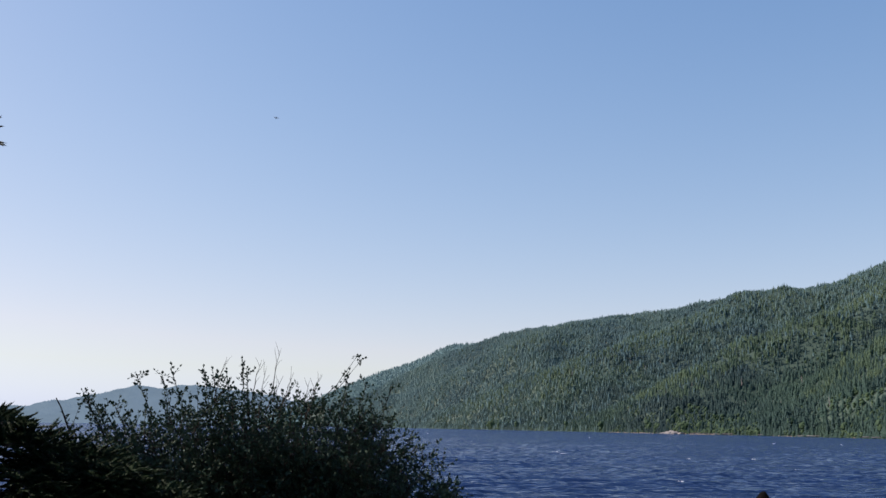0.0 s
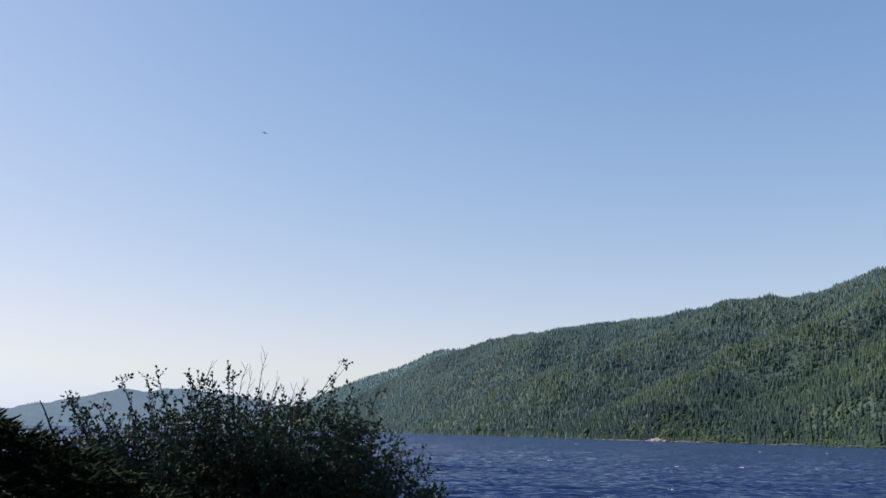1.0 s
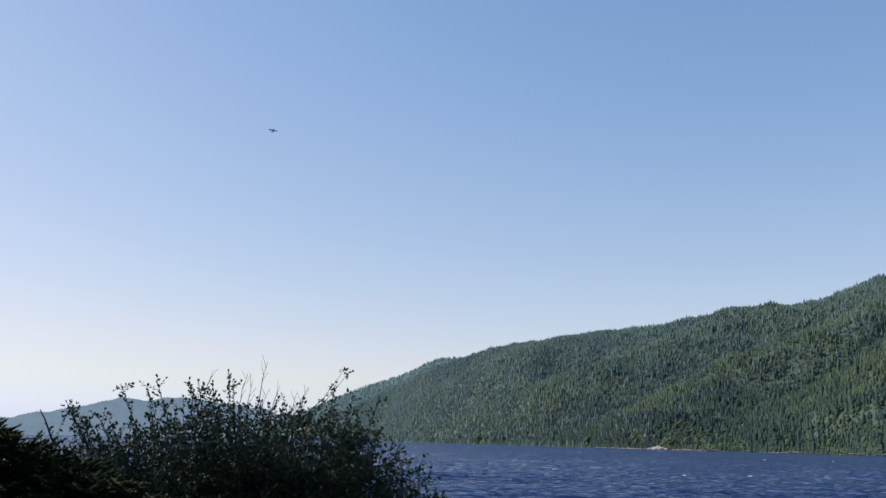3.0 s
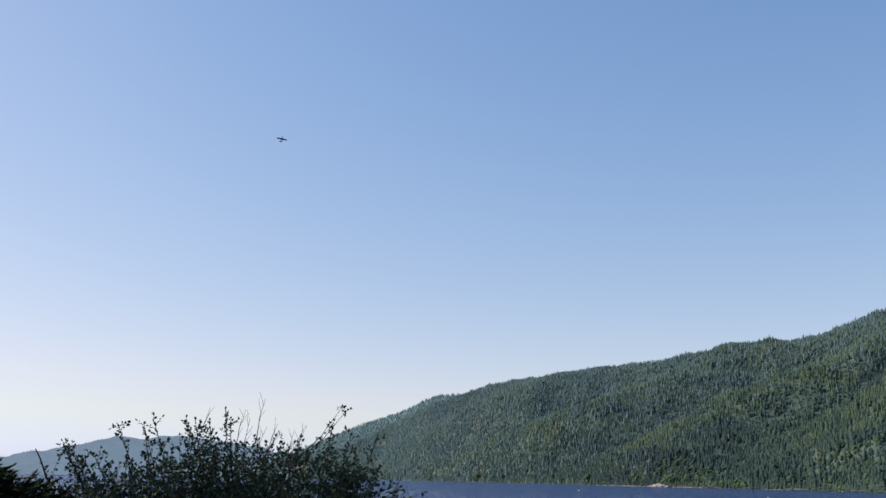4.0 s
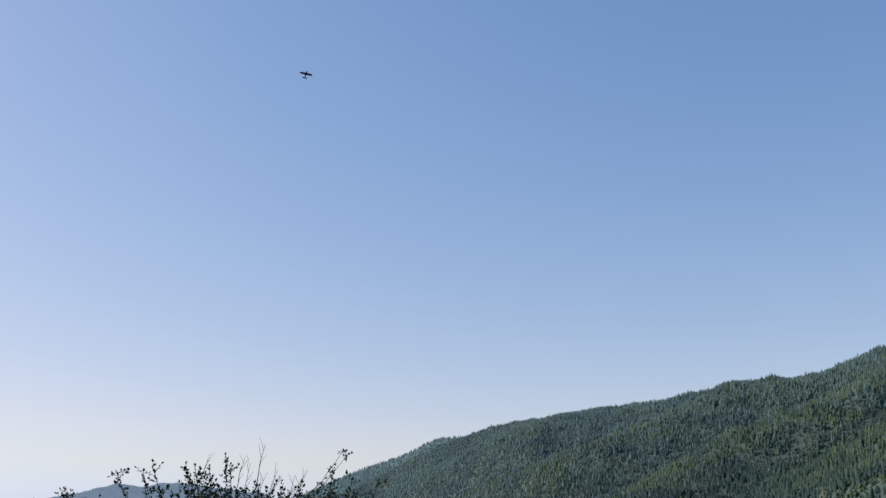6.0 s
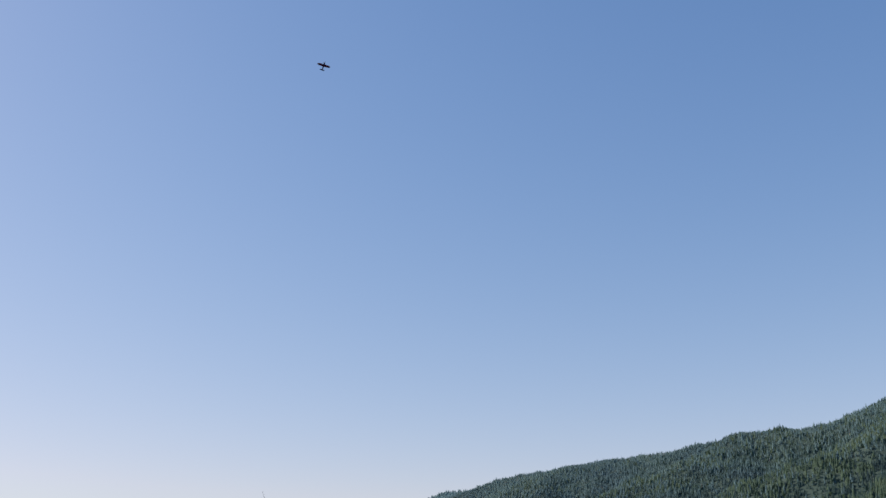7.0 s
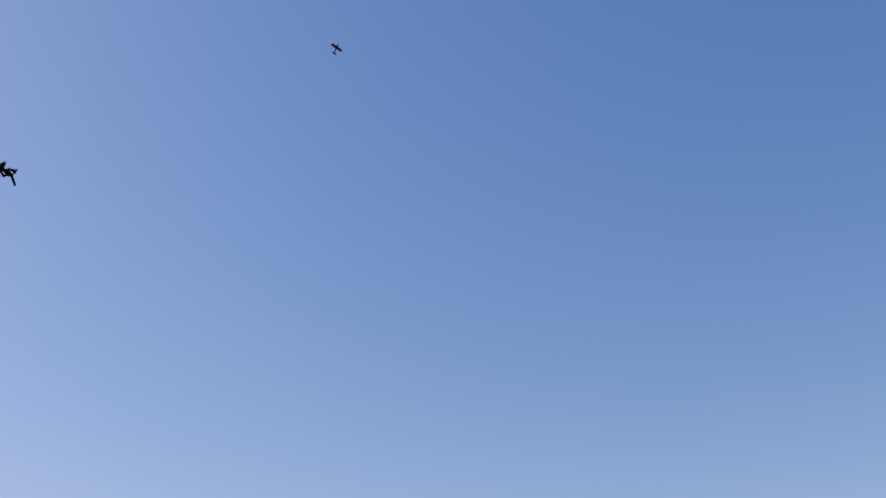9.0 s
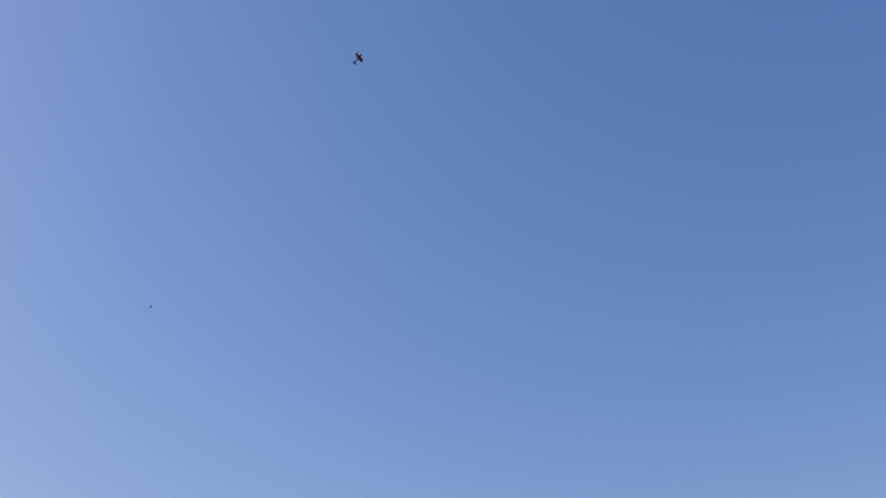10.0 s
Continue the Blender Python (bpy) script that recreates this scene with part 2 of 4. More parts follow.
# bearing and height angle of the crest
RIDGE = [(-8, 0.3), (-6.2, 1.3), (-4.5, 2.05), (-2.9, 2.8), (-1.2, 3.6), (0.5, 4.35), (2.6, 5.2), (3.2, 5.45), (4.9, 6.05), (5.9, 6.25), (7.3, 6.22),
         (9.3, 6.35), (11, 6.6), (13.2, 6.75), (14.9, 7.32), (16.5, 7.75), (18, 8.0), (19.9, 8.05), (20.8, 7.95), (22.9, 8.15), (23.4, 8.4),
         (25.2, 9.1), (28, 10.1), (31, 11.2), (36, 12.3), (44, 10)]
RIDGE_AZ, RIDGE_EL = zip(*RIDGE)


def shore_distance(az):
    return np.interp(az, [-8, -4, 0, 6, 13, 25, 44], [2900, 2450, 2000, 1500, 1150, 790, 720])


def smooth_interp(a, xs, ys, w=0.5):
    return sum(np.interp(a + d, xs, ys) for d in (-w, -w / 2, 0, w / 2, w)) / 5


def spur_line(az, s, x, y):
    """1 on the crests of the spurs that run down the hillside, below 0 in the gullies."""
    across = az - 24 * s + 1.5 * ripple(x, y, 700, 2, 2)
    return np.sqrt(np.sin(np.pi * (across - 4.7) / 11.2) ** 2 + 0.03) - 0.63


def hill_point(az, s):
    """The hillside: s runs from the shore (0) to the ridge (1) and over it."""
    r0 = shore_distance(az)
    depth = np.interp(az, [-8, 0, 12, 26, 44], [700, 900, 1250, 1500, 1500])
    r = r0 + depth * s
    el = smooth_interp(az, RIDGE_AZ, RIDGE_EL) - np.interp(az, [-6, 2, 10, 26], [0.20, 0.20, 0.21, 0.28])
    top = np.tan(np.radians(el)) * (r0 + depth) + 6
    rise = np.where(s < 0, s * 0.15, np.where(s < 1, 0.9 * np.abs(s) ** 0.92 + 0.1 * s ** 3, 1 - 0.8 * (s - 1)))
    x, y = polar(az, r)
    z = top * rise
    spur = spur_line(az, s, x, y)
    inside = np.clip(s, 0, 1) ** 0.7 * np.clip(1.05 - s, 0, 1) ** 0.7 * np.clip(s / 0.07, 0, 1)
    z = z + (spur * 170 + ripple(x, y, 260, 12, 4) * 26) * inside
    return x, y, z - 0.2


def hillside():
    az = np.arange(-8, 44.1, 0.2)
    s = np.concatenate([np.linspace(-0.03, 0.1, 27), np.linspace(0.107, 1.06, 135), np.linspace(1.1, 1.5, 10)])
    A, S = np.meshgrid(az, s)
    x, y, z = hill_point(A, S)
    ob = mesh_object("hillside", np.stack([x, y, z], -1), grid_faces(len(s), len(az)), HILL_SOIL, smooth=True)
    tagged(ob, "steep forested hillside rising from the far shore", "hill", kind="structure")


def conifer_template(tiers, sides, g):
    """A rough spruce one unit high: skirts of drooping boughs stacked up a leader."""
    v, f = [], []
    for t in range(tiers):
        z0 = 0.06 + 0.80 * t / tiers
        z1 = min(1.0, z0 + 1.35 / tiers)
        rad = 0.23 * (1 - 0.86 * t / tiers)
        base = len(v)
        v.append((0, 0, z1))
        for k in range(sides):
            a = 6.283 * k / sides + t * 0.7
            q = rad * g.uniform(0.65, 1.3)
            v.append((math.cos(a) * q, math.sin(a) * q, z0 - g.uniform(0, 0.05)))
        f += [(base, base + 1 + k, base + 1 + (k + 1) % sides) for k in range(sides)]
    return np.array(v), np.array(f)


def broadleaf_template(g):
    """A round-headed tree one unit high, of several lobes."""
    v, f = [], []
    bm = bmesh.new()
    for k in range(4):
        a = k * 2.4
        rr = 0.20 * (1 - k / 5) * (k > 0)
        m = Matrix.Translation((math.cos(a) * rr, math.sin(a) * rr, 0.30 + 0.17 * k)) @ Matrix.Diagonal((0.24, 0.24, 0.21, 1))
        bmesh.ops.create_icosphere(bm, subdivisions=1, radius=1, matrix=m)
    for q in bm.verts:
        q.co += Vector(g.normal(0, 0.03, 3))
    v = np.array([q.co[:] for q in bm.verts])
    f = np.array([[q.index for q in t.verts] for t in bm.faces])
    bm.free()
    return v, f


def scatter(name, templates, places, heights, widths, mat, g):
    """One mesh of many trees, each turned, leaned and stretched its own way."""
    V, F, off = [], [], 0
    pick = g.integers(0, len(templates), len(places))
    for k, (tv, tf) in enumerate(templates):
        p = places[pick == k]
        h, w, n = heights[pick == k], widths[pick == k], int((pick == k).sum())
        a = g.uniform(0, 6.283, n)
        c, s = np.cos(a)[:, None], np.sin(a)[:, None]
        x = (tv[None, :, 0] * c - tv[None, :, 1] * s) * (h * w)[:, None]
        y = (tv[None, :, 0] * s + tv[None, :, 1] * c) * (h * w)[:, None]
        x += g.normal(0, 0.018, x.shape) * h[:, None]
        y += g.normal(0, 0.018, y.shape) * h[:, None]
        lean = g.normal(0, 0.02, (2, n, 1))
        z = tv[None, :, 2] * h[:, None]
        V.append(np.stack([x + lean[0] * z + p[:, None, 0], y + lean[1] * z + p[:, None, 1], z + p[:, None, 2]], -1).reshape(-1, 3))
        F.append((tf[None] + (np.arange(n) * len(tv))[:, None, None] + off).reshape(-1, 3))
        off += n * len(tv)
    return mesh_object(name, np.concatenate(V), np.concatenate(F), mat, smooth=True)


def hill_places(g, n, lo, hi, az0=-7, az1=34):
    """Even cover as seen from the lake: sparser with distance, none past the ridge."""
    az, s = g.uniform(az0, az1, n * 3), g.uniform(lo, hi, n * 3)
    keep = g.uniform(0, 1, n * 3) < (shore_distance(az) + 1200 * s) / 3600
    return az[keep][:n], s[keep][:n]


def forest():
    g = np.random.default_rng(21)
    az, s = hill_places(g, 94000, 0.001, 1.03)
    az = np.concatenate([az, g.uniform(-5, 32, 4200)])
    s = np.concatenate([s, g.uniform(0.0, 0.024, 4200)])
    x, y, z = hill_point(az, s)
    leafy = (s < 0.09) & (ripple(x, y, 120, 9, 2) > 0.05) & (g.uniform(0, 1, len(x)) < 0.35) | (ripple(x, y, 240, 33, 3) > 0.70) & (g.uniform(0, 1, len(x)) < 0.25) \
        | (np.abs(az - 15.6) < 2.6) & (s < 0.10 - 0.02 * np.abs(az - 15.0)) & (g.uniform(0, 1, len(x)) < 0.7)
    h = g.uniform(6.0, 11.0, len(x)) * (1 + 0.25 * ripple(x, y, 90, 4, 2)) * np.where(g.uniform(0, 1, len(x)) < 0.06, 1.35, 1)
    w = g.uniform(0.80, 1.30, len(x))
    at = np.stack([x, y, z - 1.0], -1)
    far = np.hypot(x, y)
    # the farther a tree, the likelier it gets the haze-coloured green
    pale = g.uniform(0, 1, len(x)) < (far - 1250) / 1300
    # spur crests get the lighter green, painting them as sunlit against the gullies
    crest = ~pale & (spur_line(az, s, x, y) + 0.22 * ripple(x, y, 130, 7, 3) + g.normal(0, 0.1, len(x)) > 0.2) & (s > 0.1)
    fine = [conifer_template(5, 5, g) for _ in range(8)]
    plain = [conifer_template(3, 4, g) for _ in range(8)]
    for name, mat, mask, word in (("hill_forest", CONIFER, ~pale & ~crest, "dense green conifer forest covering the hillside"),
                                  ("sunlit_crest_forest", SUNLIT_CREST, crest, "conifers along the spurs, their sunlight put into a yellower green"),
                                  ("hazed_forest", HAZED_CONIFER, pale, "conifers farther off on the hillside, haze put into their pale blue-green")):
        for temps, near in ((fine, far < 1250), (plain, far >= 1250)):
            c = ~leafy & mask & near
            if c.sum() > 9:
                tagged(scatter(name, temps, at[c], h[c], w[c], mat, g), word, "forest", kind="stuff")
    a2, s2 = hill_places(g, 18000, 0.0, 1.0)
    x2, y2, z2 = hill_point(a2, s2)
    tagged(scatter("undergrowth", plain, np.stack([x2, y2, z2 - 0.6], -1), g.uniform(3, 7, len(x2)), g.uniform(1.5, 2.4, len(x2)), CONIFER, g),
           "young conifers and brush between the trees", "brush", kind="stuff")
    temps = [broadleaf_template(g) for _ in range(4)]
    tagged(scatter("shore_woods", temps, at[leafy], h[leafy] * 0.55, w[leafy], BROADLEAF, g),
           "yellow-green broadleaf trees among the conifers", "forest", kind="stuff")
    az, s = hill_places(g, 260, 0.05, 0.98)
    x, y, z = hill_point(az, s)
    snag = np.array([(0.016, 0, 0), (-0.008, 0.014, 0), (-0.008, -0.014, 0), (0.004, 0, 1.0),
                     (0.05, 0.02, 0.62), (0.0, 0.0, 0.5), (0.0, 0.0, 0.55)])
    faces = np.array([(0, 1, 3), (1, 2, 3), (2, 0, 3), (4, 5, 6)])
    tagged(scatter("dead_snags", [(snag, faces)], np.stack([x, y, z], -1), g.uniform(9, 15, len(x)), g.uniform(0.7, 1.3, len(x)), SNAG, g),
           "bleached grey dead trunks standing in the forest", "dead trees", kind="stuff")


def far_ridge():
    """The next ridge along the lake, behind the shoulder of the hillside."""
    az = np.arange(-12, 9, 0.2)
    s = np.linspace(0, 1.3, 30)

    def place(a, q):
        el = smooth_interp(a, [-12, -9, -7, -5.5, -4.2, -2.5, -1.3, -0.5, 0.5, 1.5, 3, 5, 9],
                           [0.3, 0.9, 1.8, 2.5, 3.05, 3.6, 4.05, 4.5, 4.9, 5.0, 4.8, 4.2, 3.0], 0.3) - 0.12
        r = 3500 + 900 * q
        x, y = polar(a, r)
        z = (np.tan(np.radians(el)) * 4400 + 6) * np.where(q < 1, q ** 0.9, 1 - 0.6 * (q - 1))
        return x, y, z + ripple(x, y, 300, 41) * 14 * np.clip(1.05 - q, 0, 1)
    A, S = np.meshgrid(az, s)
    ob = mesh_object("far_ridge", np.stack(place(A, S), -1), grid_faces(len(s), len(az)), HAZED_FAR_CONIFER, smooth=True)
    tagged(ob, "forested ridge farther up the lake, haze put into its blue-green", "hill", kind="structure")
    g = np.random.default_rng(8)
    a, q = g.uniform(-10, 4, 9000), g.uniform(0.2, 1.02, 9000)
    x, y, z = place(a, q)
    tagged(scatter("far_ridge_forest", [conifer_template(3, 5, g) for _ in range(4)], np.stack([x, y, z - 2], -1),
                   g.uniform(8, 16, len(x)), g.uniform(1.2, 1.9, len(x)), HAZED_FAR_CONIFER, g),
           "conifers on the farther ridge, haze put into their blue-green", "forest", kind="stuff")


def far_hills():
    az = np.arange(-60, 20, 0.25)
    el = smooth_interp(az, [-60, -45, -32, -26, -23.9, -22.3, -20.2, -19.3, -18.6, -17.9, -15.6, -14.7, -13.8, -11.1, -8.4, -4, 4, 20],
                       [2.5, 3.0, 1.0, 0.75, 0.92, 1.16, 1.55, 1.82, 2.06, 2.08, 2.13, 2.31, 2.17, 1.89, 1.41, 0.9, 0.7, 0.5], 0.3) - 0.10
    V = []
    for s in np.linspace(0, 1, 14):
        r = 4300 + 420 * s
        x, y = polar(az, r)
        z = (np.tan(np.radians(el)) * 4720 + 6) * s ** 0.9 + ripple(x, y, 160, 6) * 9 * s
        V.append(np.stack([x, y, z - 0.2], -1))
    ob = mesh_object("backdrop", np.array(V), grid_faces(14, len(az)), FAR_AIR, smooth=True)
    tagged(ob, "distant hills beyond the lake, their blue haze a painted glow", "hills", kind="structure")
    g = np.random.default_rng(2)
    a = g.uniform(-30, -4, 5000)
    e = np.interp(a, az, el)
    s = g.uniform(0.1, 1.0, 5000) ** 0.6
    x, y = polar(a, 4300 + 420 * s)
    z = (np.tan(np.radians(e)) * 4720 + 6) * s ** 0.9 + ripple(x, y, 160, 6) * 9 * s
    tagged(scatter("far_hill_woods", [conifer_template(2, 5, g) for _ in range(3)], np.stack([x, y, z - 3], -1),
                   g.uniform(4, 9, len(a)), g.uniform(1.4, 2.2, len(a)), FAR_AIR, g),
           "woods on the distant hills, their blue haze a painted glow", "forest", kind="stuff")


WATER_SHEET = lake()
ground()
hillside()
forest()
far_ridge()
far_hills()


# ---------------------------------------------------------------- plants: sweeping tubes and leaves
def at(az, el, d):
    """The place d metres from the eye at that bearing and height angle."""
    a, e = radians(az), radians(el)
    return Vector((math.sin(a) * math.cos(e) * d, math.cos(a) * math.cos(e) * d, EYE[2] + math.sin(e) * d))


class Builder:
    """Collects tubes, leaves and needles into one mesh of triangles."""

    def __init__(self):
        self.v, self.f = [], []

    def tube(self, pts, r0, r1, sides=5):
        base = len(self.v)
        n = len(pts)
        for i, p in enumerate(pts):
            d = (pts[min(i + 1, n - 1)] - pts[max(i - 1, 0)]).normalized()
            u = d.orthogonal().normalized()
            w = d.cross(u)
            r = r0 + (r1 - r0) * i / (n - 1)
            for k in range(sides):
                a = 6.283 * k / sides
                self.v.append(p + (u * math.cos(a) + w * math.sin(a)) * r)
        for i in range(n - 1):
            for k in range(sides):
                a, b = base + i * sides + k, base + i * sides + (k + 1) % sides
                self.f += [(a, b, b + sides), (a, b + sides, a + sides)]

    def leaf(self, p, d, side, length, width, fold):
        """An oval leaf, folded along its midrib."""
        d, side = d.normalized(), side.normalized()
        up = d.cross(side)
        b = len(self.v)
        self.v += [p, p + d * length * 0.45 + side * width * 1.1 + up * fold, p + d * length, p + d * length * 0.45 - side * width * 1.1 + up * fold]
        self.f += [(b, b + 1, b + 2), (b, b + 2, b + 3)]

    def needle(self, p, d, side, length, width):
        b = len(self.v)
        self.v += [p - side * width, p + side * width, p + d * length]
        self.f.append((b, b + 1, b + 2))

    def done(self, name, mat, parent, smooth=False):
        return mesh_object(name, [v[:] for v in self.v], self.f, mat, parent, smooth)


def rand_dir(g):
    return Vector(g.normal(0, 1, 3)).normalized()


def curve(a, b, bend, n, g, wob=0.0):
    """Points from a to b along an arc that starts upright, a little crooked."""
    out = []
    mid = a.lerp(b, 0.5) + bend
    for i in range(n):
        t = i / (n - 1)
        p = a.lerp(mid, t).lerp(mid.lerp(b, t), t)
        out.append(p + Vector(g.normal(0, wob, 3)) * math.sin(math.pi * t))
    return out


def leafy_twig(wood, leaves, a, b, g, step=0.022, size=0.022, thick=0.0022):
    """A twig from a to b with leaves set along it and a tuft at its tip."""
    length = (b - a).length
    pts = curve(a, b, Vector((0, 0, -0.04 * length)), 5, g, 0.006)
    wood.tube(pts[::2], thick, 0.0008, 3)
    n = max(3, int(length / step))
    along = (b - a).normalized()
    for i in range(n):
        t = 0.18 + 0.82 * (i + g.uniform(0, 1)) / n
        k = min(int(t * 4), 3)
        p = pts[k].lerp(pts[k + 1], min(t * 4 - k, 1.0))
        d = (rand_dir(g) + along * 0.5 + Vector((0, 0, 0.25))).normalized()
        s = size * g.uniform(0.6, 1.25)
        leaves.leaf(p, d, d.cross(rand_dir(g)), s, s * 0.30, s * 0.12)
    for _ in range(2):
        d = (rand_dir(g) * 0.6 + along).normalized()
        leaves.leaf(b, d, d.cross(rand_dir(g)), size, size * 0.28, size * 0.1)


def bush():
    g = np.random.default_rng(77)
    foot = Vector((-1.05, 6.1, 4.25))
    thing = new("bush")
    thing.location = foot
    o = -foot
    canopy_az = [-21.6, -19, -17.2, -15.4, -12.9, -11.6, -9.6, -7.6, -6.3, -4.9, -2.9, -1.9, -0.9, 1.4]
    canopy_el = [-0.9, -0.7, -0.6, 0.7, 1.7, 1.6, 1.3, 1.3, 1.4, 0.6, 0.0, -1.1, -2.3, -4.0]
    twigs, leaves = Builder(), Builder()
    stems = []
    # long shoots that stand out of the crown
    shoots = [(-20.6, 1.7), (-20.4, 1.2), (-19.9, 0.9), (-19.3, 0.5), (-18.9, 1.0), (-18.2, 0.6), (-17.2, 0.9), (-17.8, 2.7), (-16.4, 2.75), (-15.8, 2.75), (-14.1, 3.2), (-13.6, 3.1), (-12.8, 3.05),
              (-11.9, 3.4), (-11.6, 2.9), (-5.7, 2.9), (-4.6, 2.4), (-3.1, 2.15), (-1.7, -0.2), (-1.5, -1.0), (0.1, -1.9), (1.1, -3.6), (-2.9, 0.6)]
    for az, el in shoots:
        tip = at(az, el, g.uniform(5.8, 6.4)) + o
        a = Vector((0.35 * (tip.x), g.uniform(-0.2, 0.2), g.uniform(0.0, 0.3)))
        pts = curve(a, tip, Vector((-0.06 * tip.x, 0, 0.16)), 9, g, 0.012)
        stems.append((pts, 0.007, 0.0016))
        for i in range(3, 9):
            for _ in range(12 if az < -18 else 8):
                p = pts[i].lerp(pts[max(i - 1, 0)], g.uniform(0, 1))
                q = p + (rand_dir(g) * 0.12 + Vector((0, 0, 0.05))) * (1.3 - i / 9)
                leafy_twig(twigs, leaves, p, q, g, 0.014, 0.023)
        leafy_twig(twigs, leaves, pts[6], pts[8], g, 0.014)
    # two nearly bare shoots with seed heads
    for az, el in ((-5.2, 4.05), (-4.95, 3.8)):
        tip = at(az, el, 6.0) + o
        pts = curve(at(-8.2, 0.6, 6.05) + o, tip, Vector((0.02, 0, -0.05)), 8, g, 0.006)
        stems.append((pts, 0.004, 0.0012))
        for i in (4, 5, 7, 7, 7):
            leafy_twig(twigs, leaves, pts[i], pts[i] + rand_dir(g) * 0.025, g, 0.02, 0.020)
    # leafless twigs
    for az, el in ((-10.8, 4.0), (-10.5, 3.6), (-9.7, 4.7), (-8.9, 3.3), (-12.8, 4.1), (-7.9, 3.0), (-7.5, 2.7), (-7.2, 3.2), (-9.5, 3.1), (-8.7, 2.8)):
        tip = at(az, el - 0.3, 6.0) + o
        root = at(az - g.uniform(0.3, 1.5), el - g.uniform(2.6, 3.6), 6.05) + o
        pts = curve(root, tip, Vector((-0.015, 0, 0.0)), 7, g, 0.004)
        twigs.tube(pts, 0.0034, 0.0010, 3)
        for i in (2, 3, 4, 5):
            q = pts[i] + Vector((g.uniform(-0.03, 0.05), g.uniform(-0.03, 0.03), g.uniform(0.04, 0.10)))
            twigs.tube(curve(pts[i], q, Vector((0, 0, 0.008)), 4, g, 0.003), 0.0015, 0.0008, 3)
    # the dense crown
    for k in range(860):
        az = g.uniform(-21.4, 1.0)
        top = float(np.interp(az, canopy_az, canopy_el))
        drop = g.uniform(0, 1) ** 0.8
        el = top - drop * min(7.0, 9.0 + top)
        tip = at(az, el, g.uniform(5.45, 6.75)) + o
        if tip.z < 0.15:
            continue
        a = Vector((0.35 * tip.x + g.normal(0, 0.05), g.uniform(-0.25, 0.25), g.uniform(-0.02, 0.12)))
        pts = curve(a, tip, Vector((-0.1 * tip.x, 0, 0.14)), 7, g, 0.015)
        stems.append((pts, g.uniform(0.004, 0.009), 0.0015))
        for i in range(2, 7):
            for _ in range(6 if i > 3 else 3):
                q = pts[i] + rand_dir(g) * g.uniform(0.06, 0.17) + Vector((0, 0, 0.03))
                leafy_twig(twigs, leaves, pts[i], q, g, 0.0155, 0.025)
    for j in range(12):
        b = Builder()
        for pts, r0, r1 in stems[j::12]:
            b.tube(pts, r0, r1, 4)
        b.done("stem", BARK, thing)
    tagged(twigs.done("twig_growth", TWIG, thing), "thin brown twigs, some leafless", kind="stuff")
    tagged(leaves.done("leaves", LEAF, thing), "small dark green oval leaves", kind="stuff")
    tagged(thing, "dark leafy shrub with bare twigs on the lake bank", "bush")


def dead_stick():
    g = np.random.default_rng(3)
    b = Builder()
    a, t = at(-20.3, -2.2, 5.2), at(-21.94, 1.28, 5.2)
    b.tube(curve(a, t, Vector((0.01, 0, 0.0)), 8, g, 0.006), 0.0085, 0.0028, 6)
    root = Vector((a.x + 0.05, a.y + 0.05, 4.2))
    b.tube([root, root.lerp(a, 0.5) + Vector((0.02, 0, 0)), a], 0.013, 0.010, 6)
    ob = b.done("dead_stick", TWIG, None, True)
    tagged(ob, "crooked dry stick standing beside the shrub", "stick")


def shoot(b, w, p, d, length, g, needles=30, nl=0.012, nw=0.0011):
    """A fir shoot: a thin axis with needles combed to both sides and forwards."""
    d = d.normalized()
    side = d.cross(Vector((g.normal(0, 0.3), g.normal(0, 0.3), 1))).normalized()
    w.tube([p, p + d * length], 0.0016, 0.0008, 3)
    for i in range(needles):
        t = i / needles
        sgn = 1 if i % 2 else -1
        nd = (side * sgn * g.uniform(0.5, 1.0) + d * g.uniform(0.6, 1.1) + Vector((0, 0, g.normal(0.12, 0.25)))).normalized()
        b.needle(p + d * length * t, nd, d.cross(nd).normalized(), nl * g.uniform(0.7, 1.15) * (1 - 0.3 * t), nw)
    b.needle(p + d * length, d, side, nl, nw)


